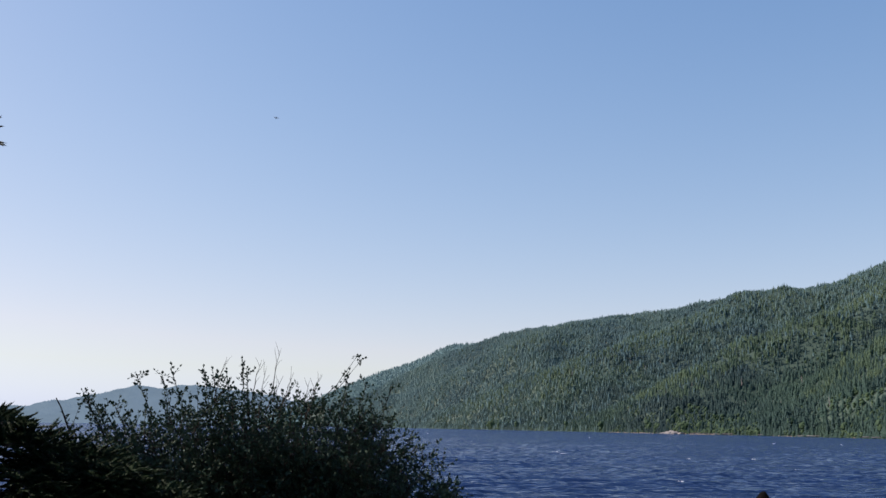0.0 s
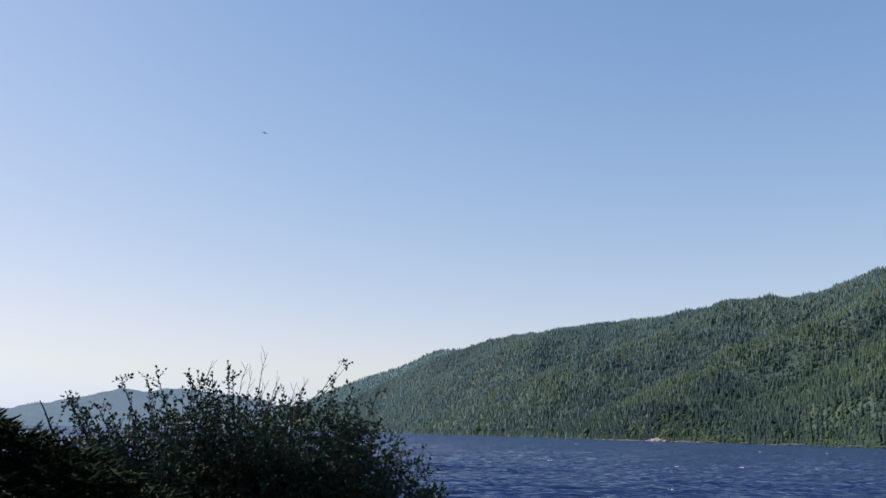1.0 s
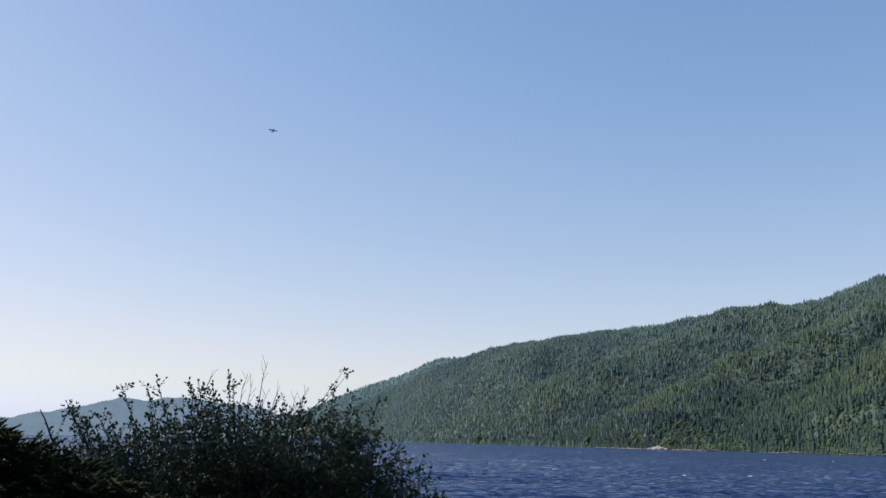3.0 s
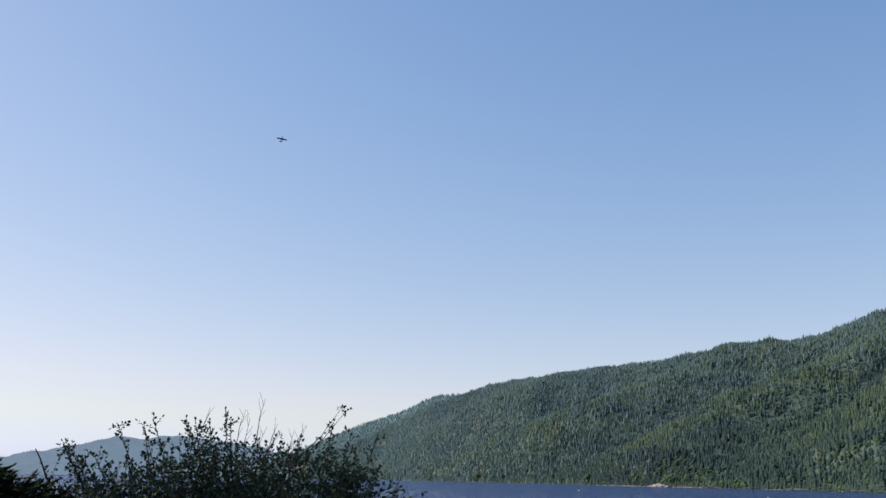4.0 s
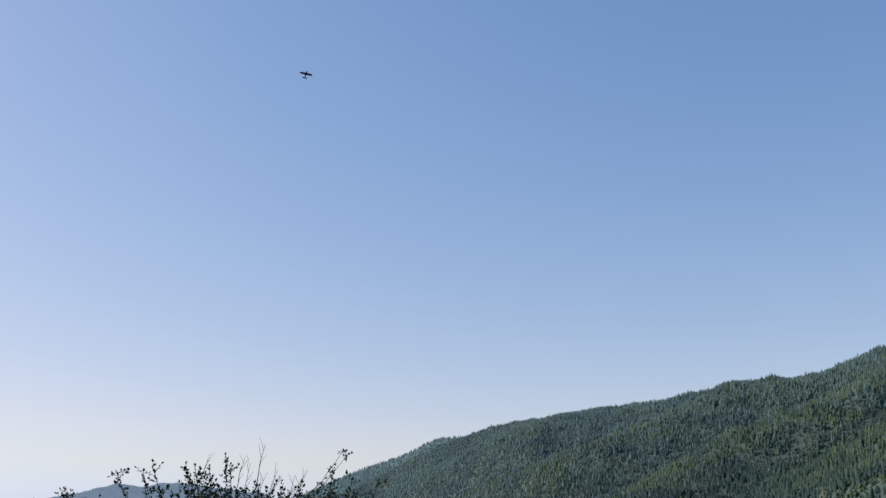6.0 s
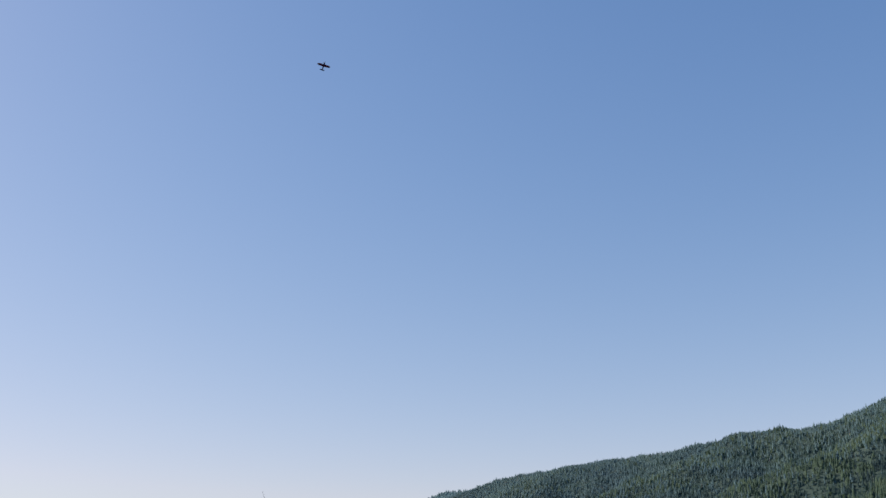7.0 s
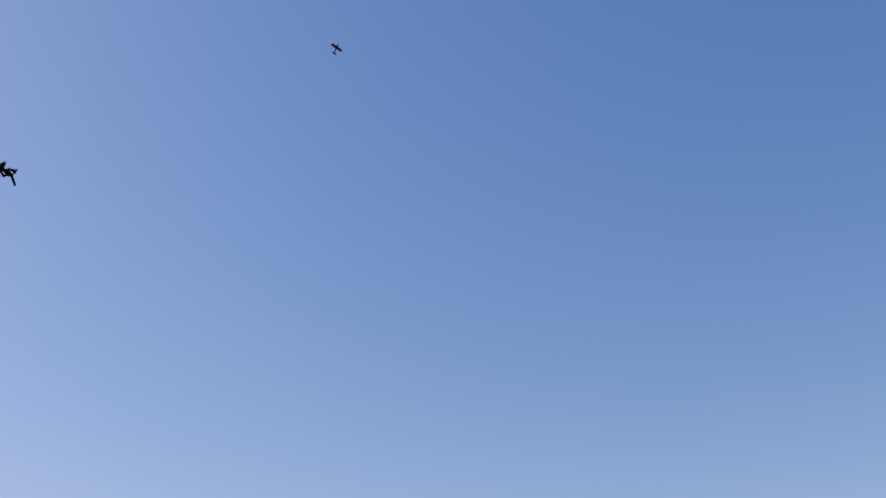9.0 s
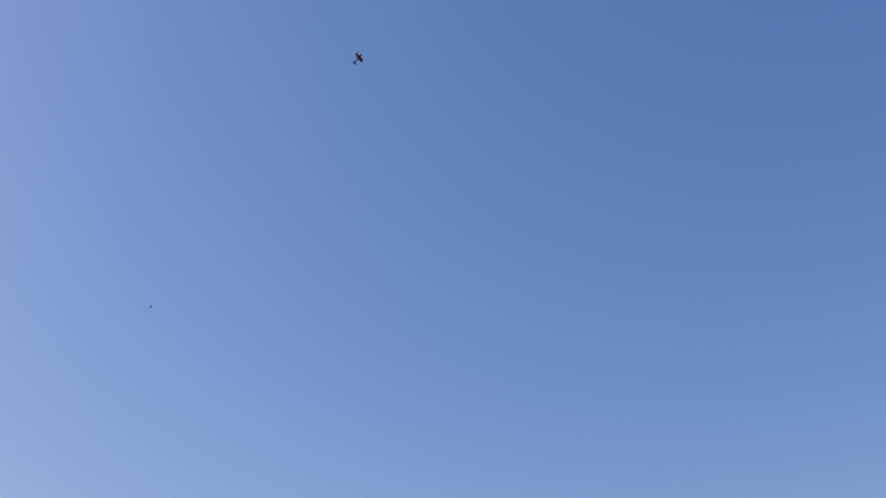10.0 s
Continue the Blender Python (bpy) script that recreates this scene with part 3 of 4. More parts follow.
def fir_bough(parent, root, tip, spread, g, branchlets=16, per=7, sag=0.05, length=0.05, wide=1.0, bare=0.2, lift=0.1):
    """One bough: a limb, its needles and its branchlets, in the space of its tree."""
    limb, needles = Builder(), Builder()
    pts = curve(root, tip, Vector((0, 0, sag)), 10, g, 0.01)
    limb.tube(pts, 0.004 + 0.004 * (tip - root).length, 0.0015, 6)
    along = (tip - root).normalized()
    side = along.cross(Vector((0, 0, 1))).normalized()
    for i in range(branchlets):
        t = bare + (1 - bare) * (i + 0.5) / branchlets
        k = min(int(t * 9), 8)
        p = pts[k].lerp(pts[k + 1], t * 9 - k)
        sgn = 1 if i % 2 else -1
        q = p + (side * sgn * g.uniform(0.6, 1.0) + along * g.uniform(0.4, 0.9) + Vector((0, 0, g.normal(-0.12, 0.15)))) * spread * (1.15 - 0.7 * (t - bare) / (1 - bare))
        br = curve(p, q, Vector((0, 0, 0.02)), 6, g, 0.004)
        limb.tube(br, 0.003, 0.0012, 4)
        bd = (q - p).normalized()
        bs = bd.cross(Vector((0, 0, 1))).normalized()
        for j in range(per):
            u = 0.12 + 0.88 * (j + 0.5) / per
            m = min(int(u * 5), 4)
            sp = br[m].lerp(br[m + 1], u * 5 - m)
            s2 = 1 if j % 2 else -1
            shoot(needles, limb, sp, bd * 0.9 + bs * s2 * g.uniform(0.5, 1.1) + Vector((0, 0, g.normal(lift, 0.25))), length * g.uniform(0.7, 1.3), g, nw=0.0011 * wide)
        shoot(needles, limb, q, bd, length, g, nw=0.0011 * wide)
    bo = limb.done("bough", BARK, parent)
    nd = needles.done("needles", NEEDLE, bo)
    tagged(nd, "short dark green needles", kind="stuff")
    return bo


def fir_tree():
    """The fir on the bank whose bough ends reach before the lake."""
    g = np.random.default_rng(15)
    base = Vector((-3.3, 2.2, 4.2))
    tree = new("fir_tree")
    tree.location = base
    o = -base
    trunk = Builder()
    trunk.tube([Vector((0.02 * math.sin(i), 0.02 * math.cos(i * 1.7), i * 0.9)) for i in range(14)], 0.17, 0.03, 12)
    trunk.done("trunk", BARK, tree, True)
    # low boughs in front of the shrub
    low = [(-24.2, 0.35, 0.11), (-22.8, 0.0, 0.11), (-21.6, -0.5, 0.11), (-23.4, -0.7, 0.10), (-20.9, -1.3, 0.12),
           (-19.6, -2.0, 0.14), (-18.0, -2.8, 0.15), (-19.8, -3.6, 0.15), (-16.4, -3.6, 0.15), (-18.2, -4.4, 0.15),
           (-14.9, -4.3, 0.14), (-20.0, -0.9, 0.10), (-18.6, -1.6, 0.12), (-17.2, -2.3, 0.12), (-15.8, -3.0, 0.12), (-14.4, -3.7, 0.11), (-17.5, -3.4, 0.14), (-16.2, -5.2, 0.15), (-19.5, -5.4, 0.16), (-13.6, -5.0, 0.12)]
    for a1, e1, spread in low:
        d = g.uniform(2.1, 2.5)
        tip = at(a1 - 0.6, e1 - 0.25 - 0.35 * (a1 > -22.5), d) + o
        root = Vector((0.1, 0.05, tip.z + 0.02 - 0.10 * (e1 < -1)))
        fir_bough(tree, root, tip, spread, g, 30, 9, 0.05, 0.036, 2.0, 0.91 if e1 < -1.5 else 0.74, 0.75 if e1 > -1 else 0.3)
    # a bough end at eye level
    tip = at(-26.35, 15.6, 2.4) + o
    fir_bough(tree, Vector((0.1, 0.05, tip.z - 0.05)), tip, 0.10, g, 16, 6, 0.04, 0.036, 1.8, 0.6)
    # the rest of the crown, turned away from the lake
    for k in range(40):
        a = g.uniform(radians(90), radians(320))
        h = 1.6 + k * 0.24
        reach = 1.7 * (1 - k / 48)
        fir_bough(tree, Vector((0, 0, h)), Vector((math.cos(a) * reach, math.sin(a) * reach, h - 0.15)), 0.35, g, 12, 4, 0.08, 0.14, 8.0)
    tagged(tree, "young fir with dark needled boughs on the bank", "fir tree")
    return tree, o


def hanging_twig(tree, o):
    """The end of a higher bough: a knobbly twig with a bent-down tip."""
    g = np.random.default_rng(4)
    b, nd = Builder(), Builder()
    hub = at(-27.6, 30.6, 2.4) + o
    pts = [Vector((0, 0, 3.9)) - hub, at(-31.5, 31.5, 2.4) + o - hub, Vector((0, 0, 0)), at(-26.5, 30.25, 2.4) + o - hub,
           at(-25.8, 30.1, 2.4) + o - hub, at(-25.38, 29.45, 2.4) + o - hub]
    b.tube(pts[:5], 0.007, 0.0040, 6)
    b.tube([pts[4], pts[5]], 0.0034, 0.0028, 5)
    for i, n, l in ((2, 9, 0.016), (3, 12, 0.020), (4, 10, 0.014)):
        for _ in range(n):
            d = rand_dir(g)
            d.z -= 0.3
            shoot(nd, b, pts[i] + rand_dir(g) * 0.008, d, l * g.uniform(0.3, 0.7), g, 18, 0.010, 0.0026)
    ob = b.done("hanging_bough", BARK, tree)
    ob.location = hub
    n2 = nd.done("needles", NEEDLE, ob)
    tagged(ob, "knobbly bough end with a bent tip")
    tagged(n2, "sparse dark needles", kind="stuff")
    return ob, hub


def shade_fir():
    """Second fir, added out of view beside the shrub to shade the bank."""
    g = np.random.default_rng(31)
    base = Vector((-6.0, 6.2, 4.2))
    tree = new("fir_tree")
    tree.location = base
    trunk = Builder()
    trunk.tube([Vector((0.03 * math.sin(i), 0.03 * math.cos(i * 1.7), i * 0.8)) for i in range(14)], 0.2, 0.03, 10)
    trunk.done("trunk", BARK, tree, True)
    for k in range(72):
        a = k * 2.4
        h = 0.9 + k * 0.15
        reach = 2.3 * (1 - (k / 80) ** 1.8)
        fir_bough(tree, Vector((0, 0, h)), Vector((math.cos(a) * reach, math.sin(a) * reach, h - 0.2)), 0.5, g, 12, 4, 0.08, 0.2, 16.0)
    tagged(tree, "dense young fir added out of view to shade the bank beside the shrub", "fir tree")


# ---------------------------------------------------------------- stump and far shore
def rough_blob(name, mat, size, seed, lumps=0.25, sub=3):
    g = np.random.default_rng(seed)
    off = Vector(g.uniform(-50, 50, 3))
    bm = bmesh.new()
    bmesh.ops.create_icosphere(bm, subdivisions=sub, radius=1)
    for v in bm.verts:
        k = 1 + lumps * noise.noise(v.co * 1.3 + off) + lumps * 0.5 * noise.noise(v.co * 3.1 + off)
        v.co = Vector((v.co.x * size[0], v.co.y * size[1], v.co.z * size[2])) * k
    return part(name, bm, mat, smooth=True)


def sky_block_forest():
    """Unseen woods added behind the eye at the bank's back, blocking sky light."""
    g = np.random.default_rng(52)
    n = 240
    x, y = g.uniform(-55, 55, n), -g.uniform(5, 34, n)
    keep = np.hypot(x, y) > 7
    x, y = x[keep], y[keep]
    ob = scatter("sky_block_forest", [conifer_template(11, 9, g) for _ in range(5)], np.stack([x, y, np.full(len(x), 3.9)], -1),
                 g.uniform(14, 24, len(x)), g.uniform(0.75, 1.1, len(x)), NEEDLE, g)
    tagged(ob, "tall dark conifers added unseen behind the bank to block sky light", "forest", kind="stuff")


def stump():
    """Weathered drift stump: a leaning butt with a broken top and a root running off."""
    g = np.random.default_rng(9)
    top = at(18.12, -3.45, 15.0)
    thing = new("drift_stump")
    thing.location = (top.x, top.y, 3.25)
    h = top.z - 3.25
    bm = bmesh.new()
    n, rings = 16, 12
    vs = []
    for i in range(rings):
        t = i / (rings - 1)
        for k in range(n):
            a = 6.283 * k / n
            r = 0.25 - 0.09 * t + 0.05 * noise.noise(Vector((math.cos(a) * 2, math.sin(a) * 2, t * 3)))
            cap = math.sqrt(max(1 - max(t - 0.86, 0) ** 2 / 0.021, 0.02))
            x = math.cos(a) * r * cap - 0.16 * (1 - t)
            vs.append(bm.verts.new((x, math.sin(a) * r * cap, t * h - 0.02 * math.cos(a + 2.6) * (t > 0.85))))
    for i in range(rings - 1):
        for k in range(n):
            bm.faces.new((vs[i * n + k], vs[i * n + (k + 1) % n], vs[(i + 1) * n + (k + 1) % n], vs[(i + 1) * n + k]))
    bm.faces.new(vs[-n:])
    part("butt", bm, SHADED_WOOD, thing, smooth=True)
    b = Builder()
    b.tube(curve(Vector((-1.5, 0.1, h - 0.95)), Vector((0.0, 0, h - 0.26)), Vector((0, 0, 0.02)), 8, g, 0.01), 0.10, 0.085, 8)
    b.done("root", SHADED_WOOD, thing, True)
    tagged(thing, "driftwood stump on the lake bank, tree shade put into its black", "stump")


def far_shore():
    g = np.random.default_rng(17)
    az = np.arange(9.5, 40, 0.1)
    width = 2 + 5 * ripple(az * 10, az * 0, 40, 2, 3)
    inner, outer = [], []
    for a, w in zip(az, width):
        r = float(shore_distance(a))
        inner.append((*polar(a, r + 4), 0.9))
        outer.append((*polar(a, r - max(w, 0.5)), -0.3))
    ob = mesh_object("shore_strip", np.array([outer, inner]), grid_faces(2, len(az)), BEACH)
    tagged(ob, "narrow tan gravel beach along the far shore", "beach", kind="structure")
    # pale rock point
    for k, (a, sx, sz) in enumerate(((12.9, 5, 1.4), (13.3, 5, 3.6), (13.5, 5, 2.8), (13.8, 4, 1.4), (13.1, 4, 2.6))):
        rock = rough_blob("shore_rock", PALE_ROCK, (sx, 5, sz), 60 + k, 0.35, 3)
        x, y = polar(a, float(shore_distance(a)) - 3)
        rock.location = (x, y, 0.3)
        tagged(rock, "pale grey boulder on the far shore", "rock", "rocks on the far shore")
    # bleached logs
    for k in range(22):
        a = g.uniform(12.5, 27) if k > 8 else g.uniform(13.6, 17)
        r = float(shore_distance(a)) - 4
        x, y = polar(a, r)
        b = Builder()
        L = g.uniform(4, 12)
        b.tube(curve(Vector((-L / 2, 0, 0)), Vector((L / 2, g.uniform(-1, 1), g.uniform(0, 0.6))), Vector((0, 0, 0.1)), 5, g, 0.05), 0.45, 0.28, 7)
        log = b.done("driftwood_log", SNAG, None, True)
        log.location, log.rotation_euler = (x, y, 0.9), (0, 0, -radians(a) + g.normal(0, 0.25))
        tagged(log, "bleached driftwood log on the far beach", "log", "driftwood on the far shore")
    # single trees along the water
    v, f = conifer_template(9, 9, g)
    v = v + g.normal(0, 0.02, v.shape)
    kinds = []
    for mat, word in ((CONIFER, "dark green conifer at the water's edge"), (BROADLEAF, "yellow-green leafy tree at the water's edge")):
        thing = new("shore_tree")
        bt = Builder()
        bt.tube([Vector((0, 0, -1)), Vector((0, 0, 7)), Vector((0.1, 0, 15))], 0.35, 0.05, 6)
        bt.done("trunk", BARK, thing)
        if mat is CONIFER:
            mesh_object("crown", v * np.array([10, 10, 17]), f, mat, thing)
        else:
            lv, lf = broadleaf_template(g)
            mesh_object("crown", lv * np.array([13, 13, 14]), lf, mat, thing)
        kinds.append(tagged(thing, word, "tree", "trees on the far shore"))
    for k in range(80):
        a = g.uniform(-3, 28)
        r = float(shore_distance(a)) + g.uniform(3, 14)
        x, y = polar(a, r)
        m = pose(x, y, 1.0, 0, 0, g.uniform(0, 360))
        src = kinds[0 if g.uniform(0, 1) < 0.6 else 1]
        if k < 2:
            kinds[k].matrix_world = m
        else:
            c = copy_thing(src, m)
            c.scale = [g.uniform(0.75, 1.2)] * 3
    # a clump of tall dark spruces on the point
    for a, big in ((21.7, 1.25), (22.0, 1.5), (22.25, 1.7), (22.5, 1.45), (22.8, 1.2), (24.0, 1.3), (19.0, 1.2)):
        x, y = polar(a, float(shore_distance(a)) + 5)
        c = copy_thing(kinds[0], pose(x, y, 1.0, 0, 0, g.uniform(0, 360)))
        c.scale = (big * 0.8, big * 0.8, big)


# ---------------------------------------------------------------- aeroplane
def loft(bm, rings):
    """Skin over rings of points; closed at both ends."""
    rows = [[bm.verts.new(p) for p in r] for r in rings]
    n = len(rows[0])
    for a, b in zip(rows, rows[1:]):
        for k in range(n):
            bm.faces.new((a[k], a[(k + 1) % n], b[(k + 1) % n], b[k]))
    bm.faces.new(rows[0][::-1])
    bm.faces.new(rows[-1])
    bmesh.ops.recalc_face_normals(bm, faces=bm.faces)
    return bm


def blade(root, tip, chord0, chord1, thick0, thick1, axis):
    """A wing panel: aerofoil sections from root to tip; chords run along Y."""
    rings = []
    for t in (0, 0.25, 0.5, 0.75, 1.0):
        c, th = chord0 + (chord1 - chord0) * t, thick0 + (thick1 - thick0) * t
        p = root.lerp(tip, t)
        ring = []
        for u, w in ((0.5, 0), (0.38, 0.55), (0.15, 1), (-0.2, 0.75), (-0.5, 0.06), (-0.5, -0.06), (-0.2, -0.6), (0.15, -0.8), (0.38, -0.45)):
            q = p + Vector((0, u * c, 0))
            q += Vector((0, 0, w * th / 2)) if axis == "z" else Vector((w * th / 2, 0, 0))
            ring.append(q)
        rings.append(ring)
    return loft(bmesh.new(), rings)


def aeroplane():
    thing = new("aeroplane")
    circle = np.linspace(0, 2 * math.pi, 16, endpoint=False)
    rings = []
    for y, w, h, z in ((3.1, 0.36, 0.38, 0.0), (2.7, 0.52, 0.56, 0.0), (1.6, 0.60, 0.68, 0.0), (0.2, 0.60, 0.74, 0.02), (-1.4, 0.54, 0.66, 0.06),
                       (-3.4, 0.42, 0.50, 0.12), (-5.2, 0.30, 0.36, 0.18), (-6.3, 0.12, 0.18, 0.22)):
        rings.append([(math.cos(a) * w, y, math.sin(a) * h + z) for a in circle])
    part("fuselage", loft(bmesh.new(), rings), BLUE_PAINT, thing, "dark blue fuselage", True)
    bm = bmesh.new()
    bmesh.ops.create_uvsphere(bm, u_segments=16, v_segments=10, radius=1, matrix=pose(0, -0.1, 0.62) @ Matrix.Diagonal((0.42, 1.25, 0.55, 1)))
    part("canopy", bm, CANOPY, thing, "dark tinted canopy", True)
    spin = [[(math.cos(a) * q, y, math.sin(a) * q) for a in circle] for y, q in ((3.1, 0.36), (3.4, 0.30), (3.65, 0.18), (3.78, 0.03))]
    spinner = part("spinner", loft(bmesh.new(), spin), WHITE_PAINT, thing, "white spinner", True)
    for k in range(3):
        bl = blade(Vector((0.2, 0, 0)), Vector((1.5, 0, 0)), 0.22, 0.12, 0.06, 0.02, "z")
        bmesh.ops.transform(bl, matrix=Matrix.Translation((0, 3.35, 0)) @ Matrix.Rotation(k * 2.094 + 0.4, 4, "Y") @ Matrix.Rotation(0.9, 4, "X"), verts=bl.verts)
        part("propeller_blade", bl, CANOPY, spinner)
    for s in (-1, 1):
        inner = blade(Vector((0.45 * s, 0.25, -0.42)), Vector((3.1 * s, 0.20, -0.25)), 2.8, 2.45, 0.32, 0.22, "z")
        wing = part("wing", inner, RED_PAINT, thing, "broad rounded red wing", True)
        rings = []
        for t in np.linspace(0, 1, 7):
            c = 2.45 * math.sqrt(max(1 - (0.97 * t) ** 2, 0.02))
            p = Vector((s * (3.1 + 2.4 * t), 0.20 - 0.25 * t * t, -0.25 + 0.12 * t))
            rings.append([p + Vector((0, u * c, q * 0.22 * (1 - 0.75 * t) / 2)) for u, q in
                          ((0.5, 0), (0.38, 0.55), (0.15, 1), (-0.2, 0.75), (-0.5, 0.06), (-0.5, -0.06), (-0.2, -0.6), (0.15, -0.8), (0.38, -0.45))])
        part("outer_wing", loft(bmesh.new(), rings[:5]), RED_PAINT, wing, smooth=True)
        part("wing_tip", loft(bmesh.new(), rings[4:]), WHITE_PAINT, wing, "white wing tip", True)
        part("tailplane", blade(Vector((0.1 * s, -5.45, 0.25)), Vector((1.95 * s, -5.6, 0.25)), 1.5, 0.95, 0.14, 0.07, "z"), BLUE_PAINT, thing, "dark blue tailplane", True)
    part("fin", blade(Vector((0, -5.3, 0.3)), Vector((0, -5.75, 1.75)), 1.6, 0.8, 0.14, 0.07, "x"), BLUE_PAINT, thing, "dark blue tail fin", True)
    return tagged(thing, "small low-wing propeller aeroplane in dark blue and red", "aeroplane")


def flight_pose(az, el, d, nose, toward, wing):
    """A pose d metres from the bank at that bearing and height, belly shown: nose, wing: leans, clockwise; toward: angle off the line of sight."""
    p = at(az, el, d)
    back = (Vector(EYE) - p).normalized()
    right = Vector((0, 0, 1)).cross(back).normalized()
    up = back.cross(right)
    th, na, wa = radians(toward), radians(nose), radians(wing)
    n = (right * math.sin(na) + up * math.cos(na)) * math.sin(th) + back * math.cos(th)
    w = right * math.cos(wa) - up * math.sin(wa)
    w = (w - back * (w.dot(n) / back.dot(n))).normalized()
    z = w.cross(n).normalized()
    if z.dot(back) > 0:
        w, z = -w, -z
    m = Matrix((w, n, z)).transposed().to_4x4()
    m.translation = p
    return m


def fly():
    """A housefly-sized insect; nose along +Y."""
    thing = new("fly")
    bm = bmesh.new()
    for y, r, l in ((0.0033, 0.0012, 0.0011), (0.001, 0.0017, 0.0021), (-0.0026, 0.0018, 0.0032)):
        bmesh.ops.create_uvsphere(bm, u_segments=10, v_segments=7, radius=1, matrix=pose(0, y, 0) @ Matrix.Diagonal((r, l, r * 0.95, 1)))
    part("body", bm, FLY_BODY, thing, "black bristly body", True)
    for s in (-1, 1):
        b = Builder()
        b.leaf(Vector((0.001 * s, 0.001, 0.0012)), Vector((s, -0.55, 0.5)), Vector((0.5 * s, 1, 0)), 0.0075, 0.0016, 0.0002)
        b.done("wing", WING_FILM, thing)
        for k in range(3):
            b = Builder()
            y = 0.002 - 0.0016 * k
            b.tube([Vector((0.001 * s, y, -0.001)), Vector((0.0026 * s, y * 1.3, -0.0008)), Vector((0.003 * s, y * 1.6, -0.0028))], 0.00018, 0.0001, 3)
            b.done("leg", FLY_BODY, thing)
    return tagged(thing, "small black fly with clear wings in flight", "fly")


def whitecaps():
    g = np.random.default_rng(40)
    for k in range(14):
        a, r = g.uniform(-3, 27), 90 * (900 / 90) ** g.uniform(0, 1)
        x, y = polar(a, r)
        z = float(wave_height(np.array([x]), np.array([y]))[0]) * float(np.interp(r, [0, 100, 280, 700, 2000], [1, 1, 0.75, 0.4, 0.15]))
        L = g.uniform(0.3, 0.9) * (1 + r / 600)
        bm = bmesh.new()
        for i in range(7):
            m = pose(g.uniform(-L / 2, L / 2), g.normal(0, 0.12), g.uniform(-0.02, 0.05), 0, 0, g.uniform(0, 360)) @ Matrix.Diagonal((0.12 * L + 0.1, 0.12, 0.07, 1))
            bmesh.ops.create_icosphere(bm, subdivisions=1, radius=1, matrix=m)
        for v in bm.verts:
            v.co += Vector(g.normal(0, 0.02, 3))
        ob = part("whitecap", bm, FOAM, WATER_SHEET, smooth=True)
        ob.location, ob.rotation_euler = (x, y, z + 0.02), (0, 0, g.normal(0, 0.25))


bush()
dead_stick()
FIR, FIR_OFFSET = fir_tree()
HANGING, HANGING_HUB = hanging_twig(FIR, FIR_OFFSET)
shade_fir()
sky_block_forest()
stump()
far_shore()
whitecaps()
PLANE = aeroplane()
FLY = fly()
GNAT = tagged(copy_thing(FLY, pose(-3, 0.5, 8)), "tiny dark fly drifting high over the bank", "fly", "flies in the air")
tagged(FLY, group="flies in the air")


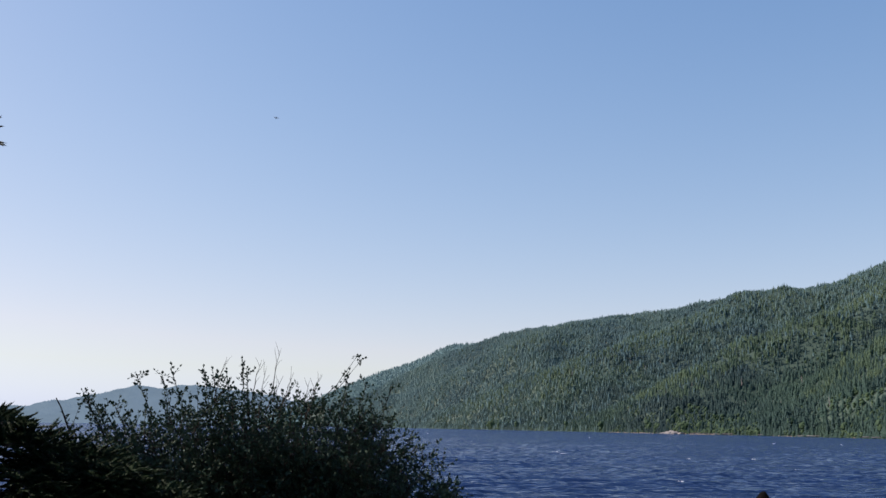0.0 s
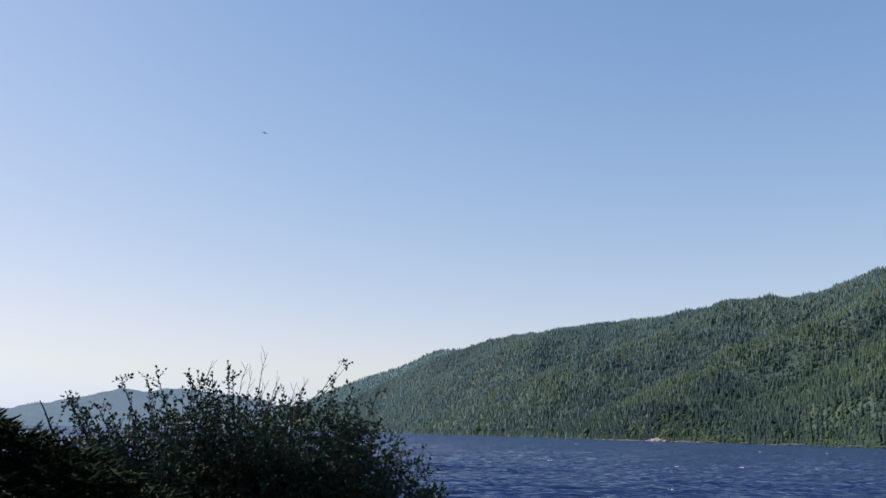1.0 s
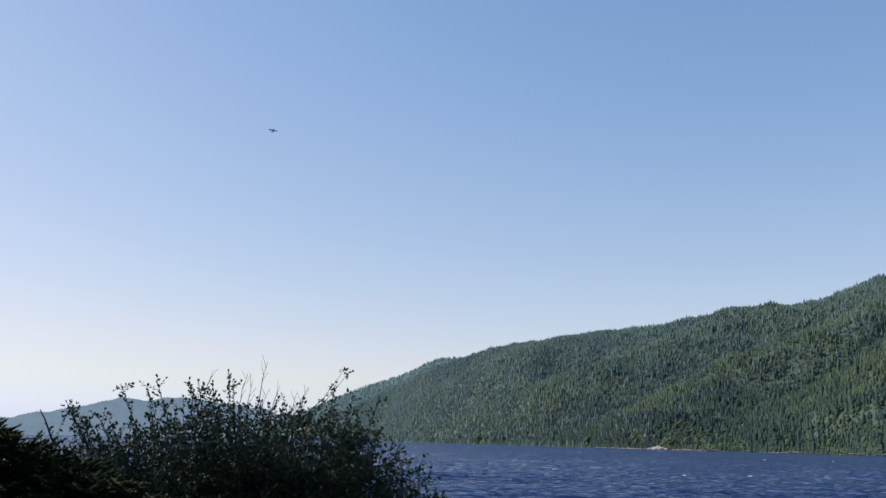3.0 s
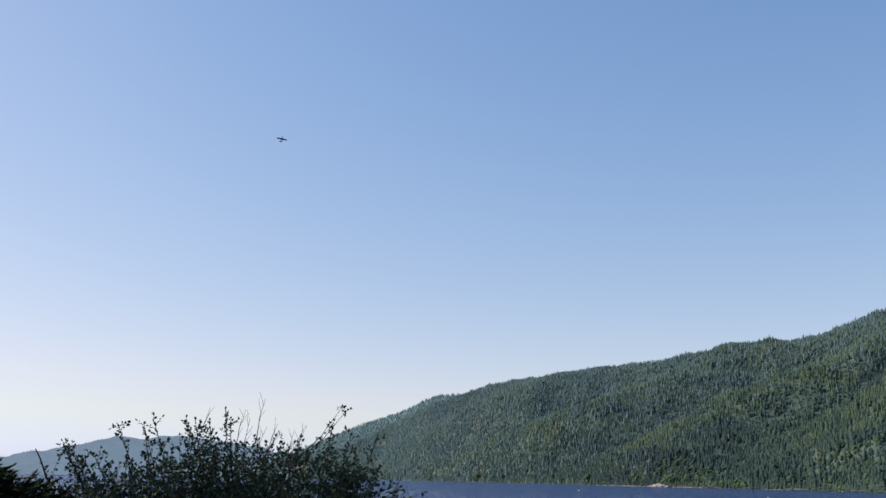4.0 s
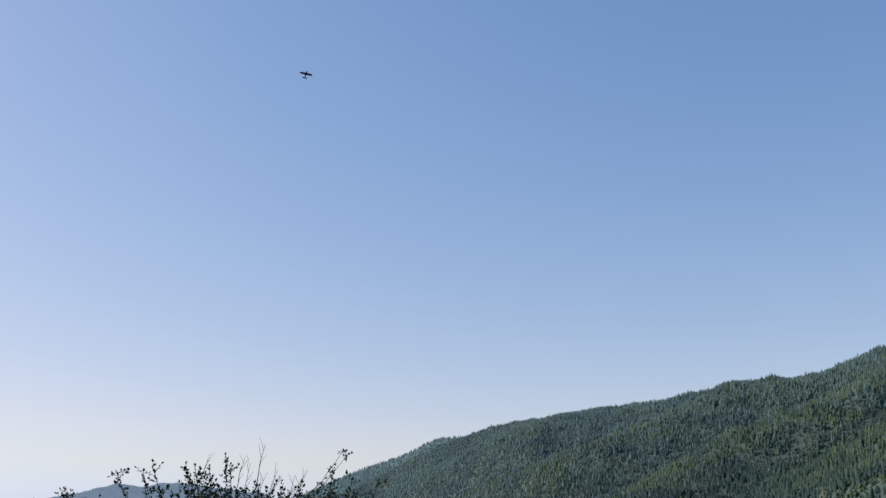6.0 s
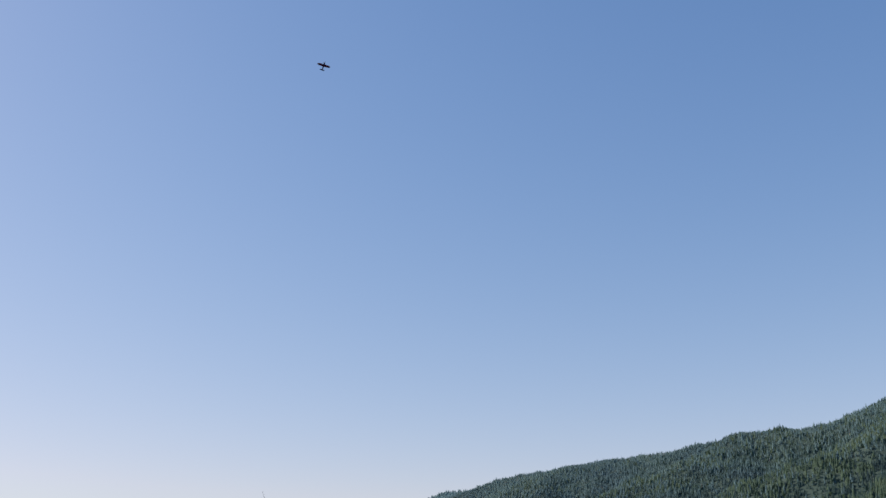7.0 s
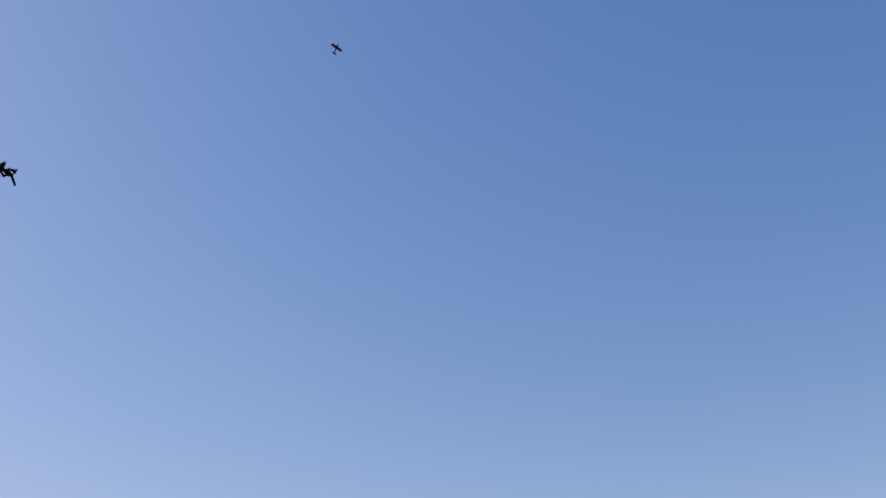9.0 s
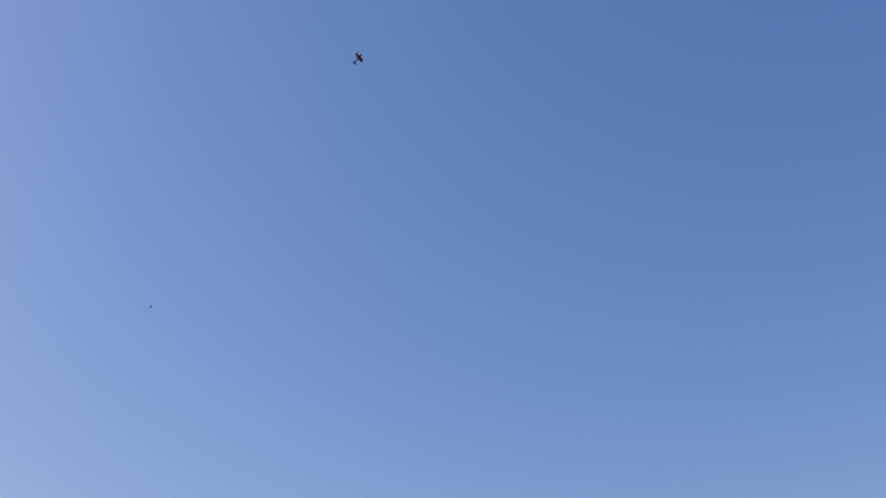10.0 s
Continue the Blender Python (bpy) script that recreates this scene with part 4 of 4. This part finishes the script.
# ---------------------------------------------------------------- movement
def motions():
    walk(WATER_SHEET, [(0.0, pose(0, 0, 0)), (10.0, pose(2, -14, 0))])
    # seconds, bearing, height, distance, nose, angle off the line of sight, wing
    flight = [(0.0, -10.59, 18.02, 1900, 15, 22, 9), (0.5, -10.67, 17.80, 1850, 15, 22, 9), (1.0, -10.55, 17.35, 1770, 15, 23, 9),
              (1.5, -10.49, 17.13, 1640, 15, 24, 9), (2.0, -10.41, 17.18, 1480, 15, 25, 9), (2.75, -10.20, 17.80, 1230, 16, 28, 8),
              (3.5, -9.92, 18.73, 1035, 17, 31, 8), (4.0, -9.59, 19.76, 975, 18, 34, 8), (4.5, -9.34, 21.06, 925, 19, 37, 9),
              (5.0, -9.02, 22.60, 885, 19, 40, 10), (5.75, -8.50, 25.25, 835, 18, 43, 9), (6.5, -7.97, 28.04, 800, 17, 45, 10),
              (7.0, -7.64, 29.87, 785, 17, 47, 13), (7.5, -7.18, 32.0, 775, 17, 49, 17), (8.0, -6.58, 34.04, 768, 18, 52, 21),
              (8.5, -5.95, 36.48, 762, 20, 56, 26), (9.0, -4.88, 39.7, 758, 23, 62, 31), (9.5, -4.46, 43.11, 758, 32, 70, 39), (10.0, -2.72, 44.92, 762, 41, 78, 47)]
    walk(PLANE, [(r[0], flight_pose(*r[1:])) for r in flight])
    # seconds, bearing, height, lean of the nose
    dart = [(0.0, -40, 50, 40), (4.6, -36, 52, 40), (4.8, -25.6, 35.7, 35), (4.9, -19.0, 25.96, 55), (5.0, -13.95, 15.74, 128), (5.1, -1.8, 7.37, 120),
            (5.2, 10.1, -1.5, 125), (5.4, 34, -12, 125), (10.0, 60, -14, 125)]
    walk(FLY, [(t, flight_pose(a, e, 0.95, n, 75, n + 20)) for t, a, e, n in dart])
    drift = [(0.0, -60, 18, 60), (9.4, -42, 21, 60), (9.7, -28, 24.9, 60), (9.8, -23.52, 26.49, 62), (9.9, -19.55, 27.78, 62), (10.0, -16.36, 29.36, 60)]
    walk(GNAT, [(t, flight_pose(a, e, 3.2, n, 75, n + 20)) for t, a, e, n in drift])
    # the bough end stirs in the wind
    # seconds, shift aside and up in centimetres
    sway = [(0.0, -14, 6), (3.0, -12, 8), (5.5, -15, 6), (6.5, -14, 7), (7.0, -11, 6), (7.5, -6, 4.2), (8.0, 0, 0.6), (8.5, 1.9, -0.3), (8.8, 1.5, -0.2),
            (9.0, 0.5, 0), (9.2, -1.0, 0), (9.5, -7, 1), (10.0, -12, 3)]
    walk(HANGING, [(t, Matrix.Translation(HANGING_HUB + Vector((0.89, 0.45, 0)) * a * 0.01 + Vector((0, 0, u * 0.01)))) for t, a, u in sway])


motions()
